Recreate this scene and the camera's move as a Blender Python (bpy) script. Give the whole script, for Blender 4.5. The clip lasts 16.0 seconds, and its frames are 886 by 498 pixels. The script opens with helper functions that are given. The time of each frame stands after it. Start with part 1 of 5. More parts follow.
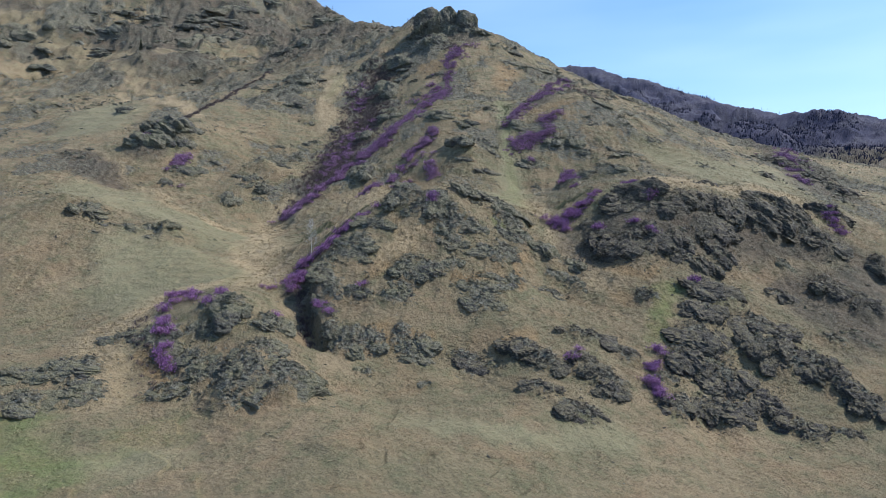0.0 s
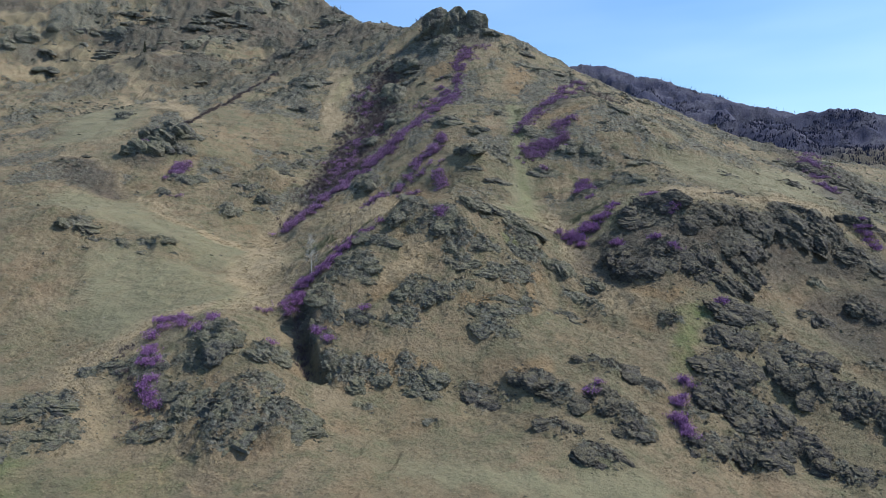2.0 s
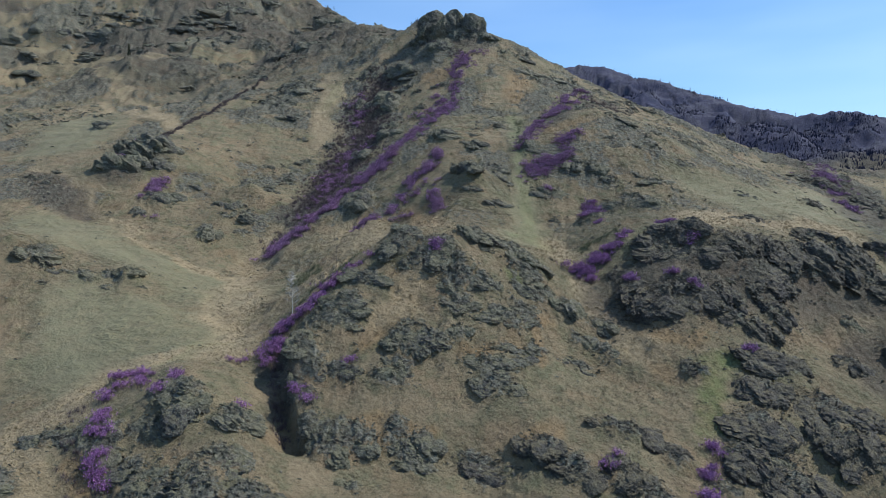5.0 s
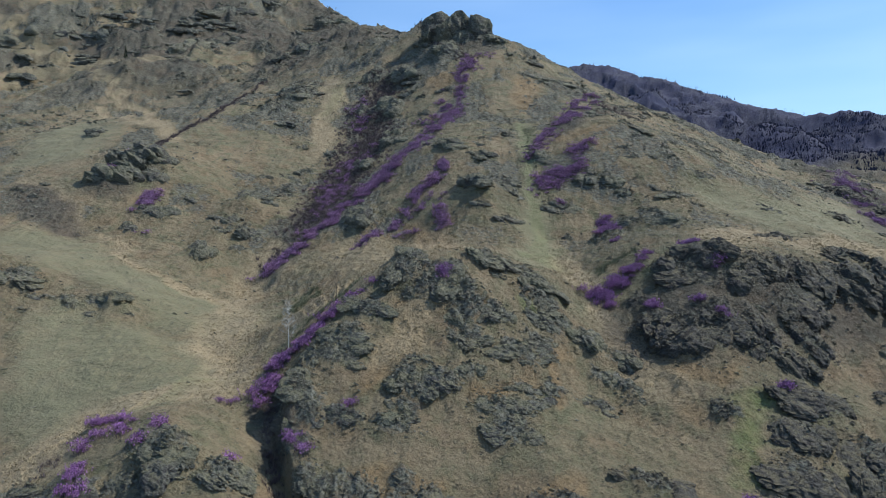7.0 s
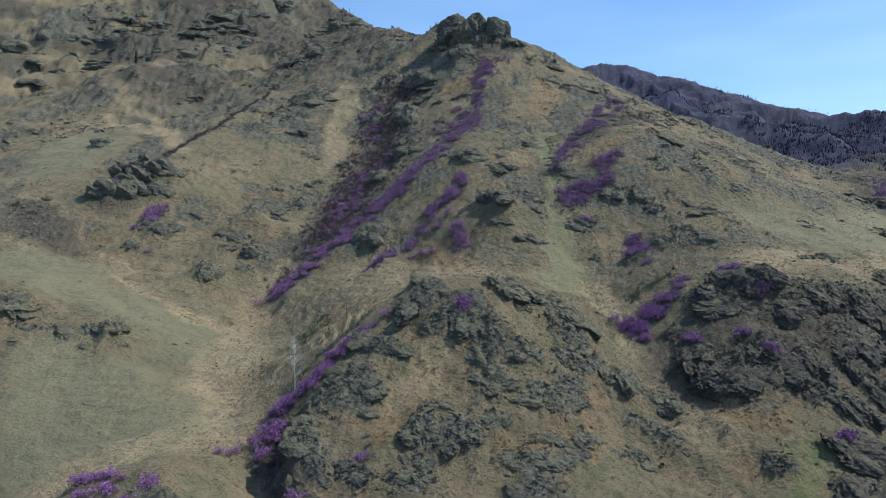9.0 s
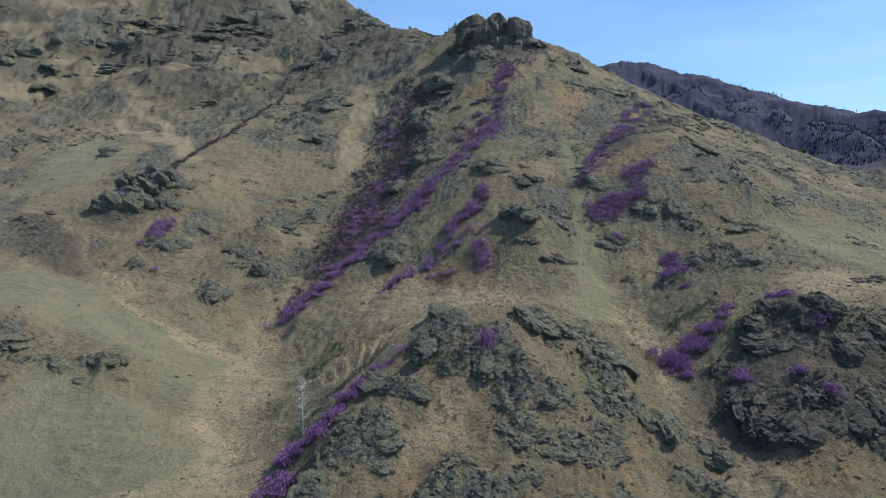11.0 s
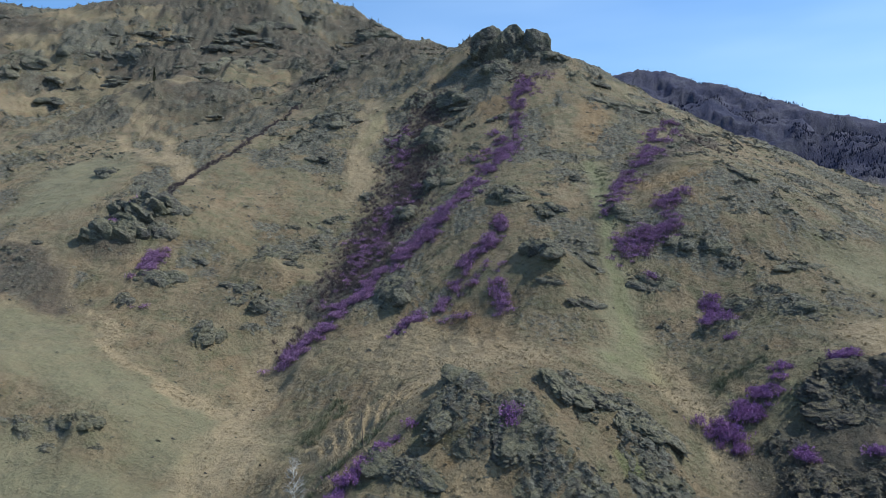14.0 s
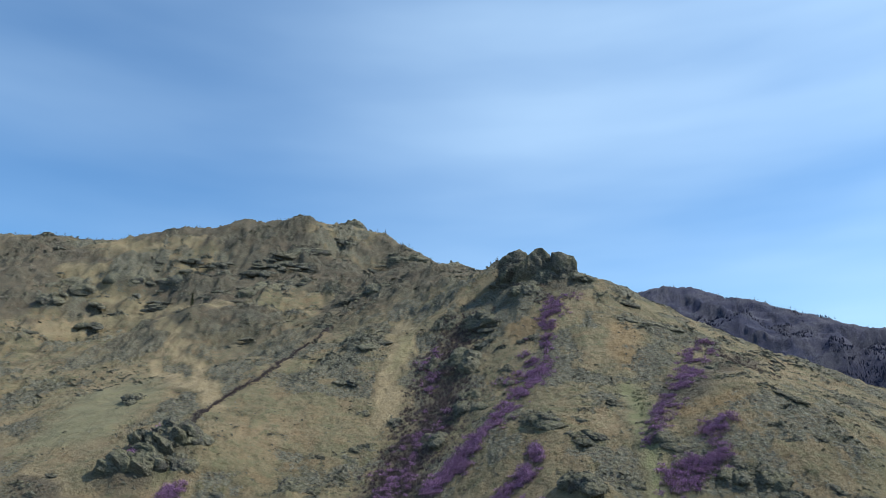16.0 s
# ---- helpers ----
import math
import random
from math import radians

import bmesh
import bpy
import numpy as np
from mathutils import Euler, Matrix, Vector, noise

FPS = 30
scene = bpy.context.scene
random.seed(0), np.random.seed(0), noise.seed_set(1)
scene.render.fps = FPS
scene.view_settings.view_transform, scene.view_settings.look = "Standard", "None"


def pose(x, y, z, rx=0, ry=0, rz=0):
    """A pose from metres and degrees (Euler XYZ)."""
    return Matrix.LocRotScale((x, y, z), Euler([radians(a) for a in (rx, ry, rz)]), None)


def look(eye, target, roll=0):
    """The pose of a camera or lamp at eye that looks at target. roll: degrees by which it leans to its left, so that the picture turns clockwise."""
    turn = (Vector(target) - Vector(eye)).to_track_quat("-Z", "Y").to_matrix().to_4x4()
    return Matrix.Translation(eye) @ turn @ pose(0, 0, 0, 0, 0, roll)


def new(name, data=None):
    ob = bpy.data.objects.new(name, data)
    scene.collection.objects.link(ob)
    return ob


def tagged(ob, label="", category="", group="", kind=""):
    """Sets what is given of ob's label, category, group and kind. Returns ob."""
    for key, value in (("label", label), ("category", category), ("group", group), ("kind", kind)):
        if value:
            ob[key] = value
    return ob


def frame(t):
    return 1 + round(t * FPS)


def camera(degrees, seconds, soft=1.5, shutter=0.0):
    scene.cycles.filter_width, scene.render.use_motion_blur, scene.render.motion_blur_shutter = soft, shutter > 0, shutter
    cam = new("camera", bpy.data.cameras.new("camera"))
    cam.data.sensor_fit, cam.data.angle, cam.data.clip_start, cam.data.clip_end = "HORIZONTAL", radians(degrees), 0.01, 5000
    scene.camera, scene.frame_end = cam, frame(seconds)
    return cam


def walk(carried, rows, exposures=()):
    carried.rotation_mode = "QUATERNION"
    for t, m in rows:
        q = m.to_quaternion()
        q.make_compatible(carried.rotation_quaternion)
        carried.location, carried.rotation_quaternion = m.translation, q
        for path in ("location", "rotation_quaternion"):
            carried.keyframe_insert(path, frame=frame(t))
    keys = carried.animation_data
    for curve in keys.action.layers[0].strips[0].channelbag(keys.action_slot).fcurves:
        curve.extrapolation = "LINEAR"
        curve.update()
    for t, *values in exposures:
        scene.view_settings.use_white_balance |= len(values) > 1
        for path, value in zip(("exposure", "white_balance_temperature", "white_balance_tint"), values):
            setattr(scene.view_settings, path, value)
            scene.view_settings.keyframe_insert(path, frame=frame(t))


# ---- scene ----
cam = camera(64.6, 16.0, soft=0.35)

# time, eye, target, roll
PATH = [
    (0.0, (1.33, -24.46, 27.23), (0.31, 35.52, 28.09), -0.01),
    (0.5, (1.41, -22.53, 27.97), (-0.19, 37.44, 28.77), 0.02),
    (1.0, (1.51, -20.65, 28.68), (-0.62, 39.31, 29.46), 0.05),
    (1.5, (1.49, -18.77, 29.59), (-0.52, 41.19, 30.34), 0.07),
    (2.0, (1.45, -16.78, 30.69), (-0.41, 43.19, 31.43), 0.02),
    (2.5, (1.47, -14.70, 31.72), (-0.26, 45.27, 32.47), 0.03),
    (3.0, (1.48, -12.72, 32.70), (-0.12, 47.25, 33.44), 0.04),
    (3.5, (1.41, -10.85, 33.75), (-0.10, 49.13, 34.41), 0.05),
    (4.0, (1.35, -8.88, 34.79), (-0.12, 51.10, 35.46), 0.05),
    (6.5, (0.41, 0.92, 39.92), (-1.27, 60.89, 40.35), 0.01),
    (7.0, (0.18, 2.97, 41.00), (-1.60, 62.95, 41.41), -0.02),
    (7.5, (0.01, 5.02, 42.07), (-2.05, 64.98, 42.46), -0.01),
    (8.0, (-0.34, 7.19, 43.15), (-2.70, 67.14, 43.53), 0.02),
    (8.5, (-0.53, 9.21, 44.17), (-3.22, 69.15, 44.54), 0.01),
    (9.0, (-0.73, 11.40, 45.20), (-3.78, 71.32, 45.53), -0.06),
    (11.5, (-1.91, 21.86, 50.13), (-6.87, 81.66, 50.20), -0.14),
    (12.0, (-2.17, 23.97, 51.09), (-7.52, 83.73, 51.09), -0.16),
    (12.5, (-2.31, 26.15, 51.98), (-8.07, 85.87, 51.96), -0.15),
    (13.0, (-2.45, 28.16, 52.93), (-8.32, 87.87, 52.94), -0.12),
    (13.5, (-2.70, 29.90, 53.66), (-8.43, 89.63, 53.73), -0.09),
    (14.0, (-2.81, 31.30, 54.52), (-8.46, 91.03, 55.25), 0.02),
    (14.5, (-2.86, 32.24, 55.53), (-8.51, 91.83, 59.74), -0.00),
    (15.0, (-3.06, 33.04, 56.33), (-8.64, 91.82, 67.02), -0.03),
    (15.5, (-3.15, 33.29, 56.67), (-10.82, 90.54, 72.91), -0.21),
    (16.0, (-3.13, 33.73, 56.52), (-10.86, 90.18, 75.31), -0.21),
]
# the film starts a little brighter and ends a little warmer and greener
EXPOSURES = ((0.0, 0.48, 6500, 10), (1.0, 0.46, 6500, 10), (2.5, 0.29, 6350, 8), (4.0, 0.22, 6300, 7), (13.5, 0.22, 6300, 7), (16.0, 0.26, 6800, 3))
walk(cam, [(t, look(eye, target, roll)) for t, eye, target, roll in PATH], EXPOSURES)

# ---- sky and sun ----
SUN_ELEVATION, SUN_AZIMUTH = 51.0, 80.0     # degrees; azimuth clockwise from +y
world = bpy.data.worlds.new("sky")
scene.world = world
world.use_nodes = True
wn, wl = world.node_tree.nodes, world.node_tree.links
sky = wn.new("ShaderNodeTexSky")
sky.sky_type, sky.sun_disc = "NISHITA", False
sky.sun_elevation, sky.sun_rotation = radians(SUN_ELEVATION), radians(SUN_AZIMUTH)
sky.air_density, sky.dust_density, sky.ozone_density = 1.0, 0.1, 4.0
sky.altitude = 1200
# thin streaks of high cloud
way = wn.new("ShaderNodeTexCoord")
stretch = wn.new("ShaderNodeMapping")
stretch.inputs["Scale"].default_value = (1.1, 1.1, 5.5)
stretch.inputs["Rotation"].default_value = (radians(4), radians(-5), 0)
wisps = wn.new("ShaderNodeTexNoise")
wisps.inputs["Scale"].default_value, wisps.inputs["Detail"].default_value, wisps.inputs["Roughness"].default_value = 1.3, 4.0, 0.42
veil = wn.new("ShaderNodeMapRange")
veil.inputs["From Min"].default_value, veil.inputs["From Max"].default_value, veil.inputs["To Max"].default_value = 0.30, 0.80, 0.60
veil.inputs["To Min"].default_value = 0.24
cloud = wn.new("ShaderNodeMix")
cloud.data_type = "RGBA"
cloud.inputs["B"].default_value = (4.9, 6.6, 9.0, 1)
wl.new(way.outputs["Generated"], stretch.inputs[0])
wl.new(stretch.outputs[0], wisps.inputs["Vector"])
wl.new(wisps.outputs["Fac"], veil.inputs["Value"])
split = wn.new("ShaderNodeSeparateXYZ")
wl.new(way.outputs["Generated"], split.inputs[0])
sunward = wn.new("ShaderNodeMapRange")       # the veil thickens towards the sun
sunward.interpolation_type = "SMOOTHSTEP"
sunward.inputs["From Min"].default_value, sunward.inputs["From Max"].default_value = -0.5, 0.45
sunward.inputs["To Min"].default_value, sunward.inputs["To Max"].default_value = 0.6, 1.3
wl.new(split.outputs["X"], sunward.inputs["Value"])
thick = wn.new("ShaderNodeMath")
thick.operation = "MULTIPLY"
wl.new(veil.outputs[0], thick.inputs[0])
wl.new(sunward.outputs[0], thick.inputs[1])
clear = wn.new("ShaderNodeHueSaturation")
clear.inputs["Hue"].default_value, clear.inputs["Saturation"].default_value = 0.504, 1.65
wl.new(thick.outputs[0], cloud.inputs["Factor"])
wl.new(sky.outputs[0], clear.inputs["Color"])
wl.new(clear.outputs[0], cloud.inputs["A"])
wl.new(cloud.outputs["Result"], wn["Background"].inputs[0])
wn["Background"].inputs[1].default_value = 0.135

sun = new("sun", bpy.data.lights.new("sun", "SUN"))
sun.data.energy, sun.data.angle, sun.data.color = 4.9, radians(0.6), (1.0, 0.95, 0.87)
az, el = radians(SUN_AZIMUTH), radians(SUN_ELEVATION)
SUN_DIR = Vector((math.sin(az) * math.cos(el), math.cos(az) * math.cos(el), math.sin(el)))
sun.matrix_world = look(SUN_DIR * 500, (0, 0, 0))


# ---- numeric noise ----
def hash01(ix, iy, seed):
    n = (ix.astype(np.int64) * 374761393 + iy.astype(np.int64) * 668265263 + seed * 1442695041) & 0xFFFFFFFF
    n = ((n ^ (n >> 13)) * 1274126177) & 0xFFFFFFFF
    n = ((n ^ (n >> 15)) * 2246822519) & 0xFFFFFFFF
    return ((n ^ (n >> 16)) & 0xFFFFFF) / float(0xFFFFFF)


def value_noise(x, y, seed):
    ix, iy = np.floor(x), np.floor(y)
    fx, fy = x - ix, y - iy
    ux, uy = fx * fx * fx * (fx * (fx * 6 - 15) + 10), fy * fy * fy * (fy * (fy * 6 - 15) + 10)
    a, b = hash01(ix, iy, seed), hash01(ix + 1, iy, seed)
    c, d = hash01(ix, iy + 1, seed), hash01(ix + 1, iy + 1, seed)
    return (a + (b - a) * ux) * (1 - uy) + (c + (d - c) * ux) * uy - 0.5


def fbm(x, y, scale, octaves, seed, gain=0.5):
    out, amp, s = np.zeros_like(x), 1.0, scale
    for k in range(octaves):
        turn = 0.7 * k
        c, sn = math.cos(turn), math.sin(turn)
        out += amp * value_noise((c * x - sn * y) / s + 17.3 * k, (sn * x + c * y) / s - 9.1 * k, seed + k)
        amp, s = amp * gain, s * 0.5
    return out


def smooth(a, b, v):
    u = np.clip((v - a) / (b - a), 0, 1)
    return u * u * (3 - 2 * u)


# ---- lie of the land: ridges, gullies, crests and meadows as lines of (x, y, height) ----
FEATURES = {
    "main_ridge": ((-1.0, 268.0, 124.5), (5.6, 263.0, 121.5), (2.0, 252.0, 114.0), (4.5, 233.4, 101.2), (-2.9, 217.0, 88.0), (-3.0, 190.0, 76.0), (-2.0, 167.3, 66.4), (3.2, 145.0, 56.3), (-1.5, 139.8, 47.4), (-5.0, 130.0, 42.5), (-4.0, 121.0, 41.0)),
    "main_ridge_west": ((-27.4, 258.5, 108.0), (-22.1, 226.9, 87.3), (-28.0, 192.8, 65.5), (-13.0, 171.6, 65.4), (-30.7, 178.4, 57.5), (-28.7, 148.4, 45.5), (-18.0, 141.2, 44.9), (-12.0, 140.2, 42.1)),
    "west_gully": ((-51.4, 277.6, 108.7), (-30.3, 213.6, 75.4), (-38.0, 195.0, 64.0), (-38.0, 172.0, 52.0), (-40.5, 152.0, 41.0), (-41.0, 140.0, 35.0), (-40.0, 126.0, 31.5), (-35.8, 106.5, 26.0), (-32.8, 92.0, 23.5), (-46.0, 86.0, 19.0), (-56.0, 76.0, 15.5)),
    "purple_edge": ((-35.6, 137.6, 38.8), (-21.1, 143.3, 41.3), (-27.0, 131.0, 37.0), (-24.0, 122.0, 33.5)),
    "knoll_west_foot": ((-28.1, 118.2, 32.3), (-32.8, 105.7, 25.1), (-27.0, 97.0, 24.5), (-25.5, 88.0, 21.0)),
    "east_gully": ((18.8, 211.0, 85.0), (16.5, 189.0, 73.0), (15.0, 171.0, 66.5), (14.0, 150.0, 53.5), (16.5, 139.0, 43.0), (18.5, 125.0, 36.8), (20.5, 112.0, 31.5), (24.0, 103.0, 27.0), (27.5, 97.0, 23.5), (29.5, 91.0, 19.5)),
    "knoll_crest": ((-21.0, 86.5, 26.6), (-18.6, 96.0, 30.5), (-15.0, 103.0, 35.5), (-10.2, 110.0, 40.6), (-8.6, 108.0, 40.9), (-3.0, 110.5, 41.6), (3.0, 112.5, 41.6), (8.7, 117.6, 39.8), (11.8, 109.0, 36.5), (11.5, 104.9, 32.4), (17.0, 101.0, 28.5)),
    "knoll_face_high": ((-8.4, 96.5, 30.8), (-0.1, 98.2, 31.2), (2.9, 101.5, 36.7), (11.3, 105.6, 34.9)),
    "knoll_face_mid": ((-3.2, 92.4, 27.8), (-0.6, 90.6, 27.9), (4.1, 91.9, 27.5), (7.0, 95.9, 29.2)),
    "knoll_face_low": ((-18.2, 86.6, 23.6), (-7.6, 84.1, 21.9), (5.4, 86.5, 22.0), (17.7, 97.4, 24.0)),
    "knoll_base": ((-15.6, 77.6, 16.4), (-15.8, 75.4, 14.7), (-2.7, 76.0, 13.9), (9.3, 81.4, 18.7), (12.6, 84.6, 19.0), (19.6, 93.2, 19.9)),
    "east_spur": ((18.3, 189.0, 73.8), (30.0, 184.6, 76.4), (28.0, 163.9, 66.1), (36.4, 178.5, 75.8), (41.0, 170.5, 69.1), (47.9, 159.3, 61.5), (51.6, 167.2, 64.7)),
    "east_slope": ((29.3, 143.1, 45.3), (28.9, 140.0, 45.4), (29.1, 135.3, 45.0), (42.9, 140.4, 48.4), (51.6, 155.4, 53.2), (61.5, 161.3, 56.5)),
    "east_crest": ((11.3, 262.0, 122.5), (23.1, 257.0, 114.2), (32.3, 251.0, 105.9), (41.1, 246.0, 99.4), (49.7, 242.0, 93.1), (60.9, 242.0, 90.0), (73.2, 246.0, 87.5), (91.1, 254.0, 81.8), (103.3, 264.7, 79.8)),
    "east_bench": ((55.6, 134.4, 43.5), (55.0, 129.7, 43.9), (75.8, 125.9, 37.1), (70.0, 141.0, 45.0), (86.0, 165.0, 49.0)),
    "east_far_slope": ((93.9, 210.4, 62.1), (108.3, 209.2, 61.8), (106.2, 195.4, 57.0), (109.7, 189.8, 51.4)),
    "crag_crest": ((23.0, 115.0, 34.5), (30.0, 117.5, 39.7), (40.2, 116.7, 43.1), (48.0, 118.5, 40.6), (57.3, 117.8, 36.9), (66.0, 121.5, 36.5)),
    "crag_face": ((29.2, 109.2, 31.5), (37.5, 112.5, 34.7), (36.0, 109.6, 36.2)),
    "crag_foot": ((29.3, 96.1, 24.9), (36.0, 97.5, 25.5), (41.6, 91.7, 20.0), (56.0, 98.5, 20.4), (57.2, 106.2, 23.9), (70.3, 113.5, 28.4)),
    "low_slope": ((4.5, 74.4, 10.1), (11.0, 69.9, 11.8), (20.2, 76.5, 14.6), (29.7, 91.4, 19.2), (32.0, 86.1, 16.8), (48.5, 85.3, 17.8), (48.2, 86.4, 12.4)),
    "low_crags": ((33.1, 71.3, 7.3), (34.8, 70.5, 4.7), (46.7, 71.4, 4.5)),
    "apron": ((-28.2, 52.8, 6.3), (-11.5, 49.9, 8.0), (2.8, 53.8, 6.5), (-7.5, 66.2, 8.5), (20.5, 64.0, 6.2)),
    "knob": ((-26.3, 62.3, 11.0), (-23.2, 66.0, 14.6), (-35.4, 66.7, 11.4)),
    "knob_top": ((-39.9, 81.0, 21.0), (-42.1, 82.0, 22.2), (-34.0, 81.9, 23.5), (-30.7, 76.2, 21.0), (-21.4, 83.2, 19.0)),
    "meadow_edge": ((-48.1, 63.7, 11.9), (-59.9, 86.3, 17.8), (-61.6, 95.3, 24.1)),
    "west_meadow": ((-47.6, 105.8, 28.6), (-47.0, 107.1, 28.8), (-48.3, 110.9, 28.0), (-57.6, 112.8, 30.7), (-56.4, 113.7, 36.3), (-59.1, 114.3, 33.9), (-70.6, 117.8, 36.0), (-78.7, 117.2, 41.3)),
    "west_fan": ((-37.6, 136.7, 32.4), (-42.4, 140.3, 34.2), (-58.3, 148.9, 41.7), (-55.2, 147.0, 42.9)),
    "west_fan_high": ((-82.9, 147.3, 44.9), (-82.7, 149.0, 44.4), (-90.2, 154.7, 51.5)),
    "west_hill_front": ((-47.0, 158.5, 44.4), (-55.2, 145.8, 43.1), (-52.1, 163.3, 50.4), (-51.0, 167.0, 55.9), (-54.4, 175.0, 53.1)),
    "west_spur_crest": ((-87.0, 175.3, 62.6), (-76.8, 178.9, 65.6), (-80.4, 231.1, 88.5), (-112.5, 232.4, 87.2), (-116.7, 265.5, 92.4)),
    "west_hill_back": ((-52.8, 224.6, 83.3), (-65.4, 265.7, 103.2), (-110.3, 211.1, 78.8), (-114.9, 216.1, 78.2), (-104.4, 172.5, 60.0)),
    "far_west_slope": ((-207.4, 311.1, 111.1), (-150.3, 309.6, 121.7), (-150.9, 311.5, 126.4), (-119.5, 325.9, 124.7), (-102.8, 346.0, 134.1), (-83.2, 350.8, 145.3), (-91.1, 411.7, 162.7)),
    "far_west_high": ((-194.2, 339.5, 131.9), (-237.2, 352.7, 142.4), (-237.5, 341.9, 146.8)),
    "west_skyline": ((-403.1, 430.0, 219.2), (-324.1, 430.0, 212.9), (-280.4, 440.0, 205.5), (-243.1, 450.0, 218.1), (-211.8, 470.0, 217.9), (-180.6, 480.0, 231.0), (-163.3, 480.0, 231.2), (-150.2, 480.0, 221.4), (-126.1, 478.0, 225.9), (-97.6, 465.0, 209.1), (-70.9, 440.0, 190.9), (-41.3, 365.0, 157.4), (-27.7, 312.0, 139.4), (-16.8, 285.0, 133.9)),
    "far_range": ((89.1, 960.0, 271.9), (152.6, 930.0, 287.8), (193.7, 917.0, 283.2), (225.4, 900.0, 264.8), (254.7, 880.0, 250.4), (279.1, 850.0, 234.3), (305.9, 800.0, 208.1), (346.3, 780.0, 194.9), (369.4, 760.0, 181.8), (387.9, 740.0, 179.1), (396.1, 700.0, 176.4), (496.8, 700.0, 162.1)),
    "far_range_foot": ((90.0, 520.0, 70.0), (170.0, 480.0, 72.0), (260.0, 440.0, 75.0), (330.0, 380.0, 70.0)),
    "valley": ((150.0, 300.0, 68.0), (185.0, 230.0, 56.0), (150.0, 130.0, 28.0), (110.0, 90.0, 7.0), (85.0, 50.0, -2.0), (0.0, 22.0, -1.0), (-70.0, 25.0, 4.0), (-130.0, 80.0, 16.0), (-160.0, 150.0, 46.0)),
    "valley_floor": ((60.0, -40.0, -16.0), (-60.0, -60.0, -12.0), (0.0, -110.0, -22.0), (220.0, 0.0, -18.0), (-200.0, 0.0, 10.0), (-280.0, 200.0, 70.0), (-420.0, 400.0, 170.0)),
    "beyond": ((-200.0, 640.0, 160.0), (-500.0, 700.0, 160.0), (0.0, 500.0, 100.0), (60.0, 380.0, 80.0), (250.0, 1150.0, 160.0), (600.0, 1000.0, 190.0), (600.0, 600.0, 100.0), (-700.0, 200.0, 100.0), (700.0, 200.0, 60.0), (0.0, -700.0, -20.0), (-700.0, -500.0, 0.0), (700.0, -500.0, -10.0)),
}

NODES = np.array([p for line in FEATURES.values() for p in line], float)
count = len(NODES)
gram = -np.hypot(NODES[:, None, 0] - NODES[None, :, 0], NODES[:, None, 1] - NODES[None, :, 1])
gram[np.diag_indices(count)] += 1.5
plane = np.c_[np.ones(count), NODES[:, :2]]
WEIGHTS = np.linalg.solve(np.block([[gram, plane], [plane.T, np.zeros((3, 3))]]), np.r_[NODES[:, 2], 0, 0, 0])


def lie(x, y):
    """The height of the land between its feature lines."""
    shape = np.shape(x)
    x, y = np.ravel(np.asarray(x, float)), np.ravel(np.asarray(y, float))
    out = np.empty(len(x))
    for i in range(0, len(x), 20000):
        xs, ys = x[i:i + 20000], y[i:i + 20000]
        d = np.sqrt((xs[:, None] - NODES[:, 0]) ** 2 + (ys[:, None] - NODES[:, 1]) ** 2)
        out[i:i + 20000] = WEIGHTS[count] + WEIGHTS[count + 1] * xs + WEIGHTS[count + 2] * ys - d @ WEIGHTS[:count]
    return out.reshape(shape)


def along(x, y, line, width):
    """1 on a line of (x, y) in plan, falling to 0 past its width."""
    best = np.full(x.shape, 1e9)
    for (ax, ay), (bx, by) in zip(line, line[1:]):
        ux, uy = bx - ax, by - ay
        k = np.clip(((x - ax) * ux + (y - ay) * uy) / (ux * ux + uy * uy + 1e-9), 0, 1)
        best = np.minimum(best, np.hypot(x - ax - k * ux, y - ay - k * uy))
    return 1 - smooth(0.4 * width, 1.3 * width, best)


def patches(x, y, lines):
    wobble_x, wobble_y = x + 5 * fbm(x, y, 9.0, 3, 71), y + 5 * fbm(x, y, 9.0, 3, 83)
    out = np.zeros_like(x)
    for line, width in lines:
        out = np.maximum(out, along(wobble_x, wobble_y, line, width))
    return out


# ---- outcrops: x, y, length, height, heading of the long side in degrees ----
WEST_WALL = ((-49.6, 58.3, 6.6, 4, 10), (-44.3, 60.8, 6.9, 3.7, 30), (-48.7, 66.2, 9.8, 3.2, 16), (-55.2, 65.2, 4.2, 2.8, 32),
    (-45.3, 73.4, 6.2, 2, -6))
KNOB = ((-25.2, 62.6, 6.9, 7.6, -3), (-20.5, 63.3, 6.9, 6, 1), (-17.9, 63.5, 5.8, 3, 45), (-34.5, 62.5, 4.7, 3.2, -27),
    (-31.2, 65.1, 5.7, 4.4, -3), (-24.6, 68.3, 6.9, 3.4, -2), (-33.9, 68.3, 6.5, 2.8, -10), (-31.2, 75.6, 5.2, 4.8, 3),
    (-25.1, 75.3, 5.2, 3.4, 43), (-21.2, 75.3, 5.8, 4, 2), (-26, 84.5, 5.5, 3.7, 35), (-33.7, 72.8, 4.7, 2, -14),
    (-39, 71.8, 7.5, 3.3, -56), (-24.8, 59.1, 3.7, 1.7, -18))
KNOLL_BASE = ((-13.8, 75.6, 5, 3.7, 15), (-10.6, 76.1, 5, 3.4, 2), (-6.2, 76.9, 4.1, 3.2, 4), (-3.3, 76.5, 4.3, 3, 3),
    (-11.1, 70.4, 2.2, 1.5, 8), (-4.2, 74.6, 4.3, 1.7, 6), (-2.7, 70.1, 1.7, 1, 1), (-12.7, 78, 4.7, 1.3, -1))
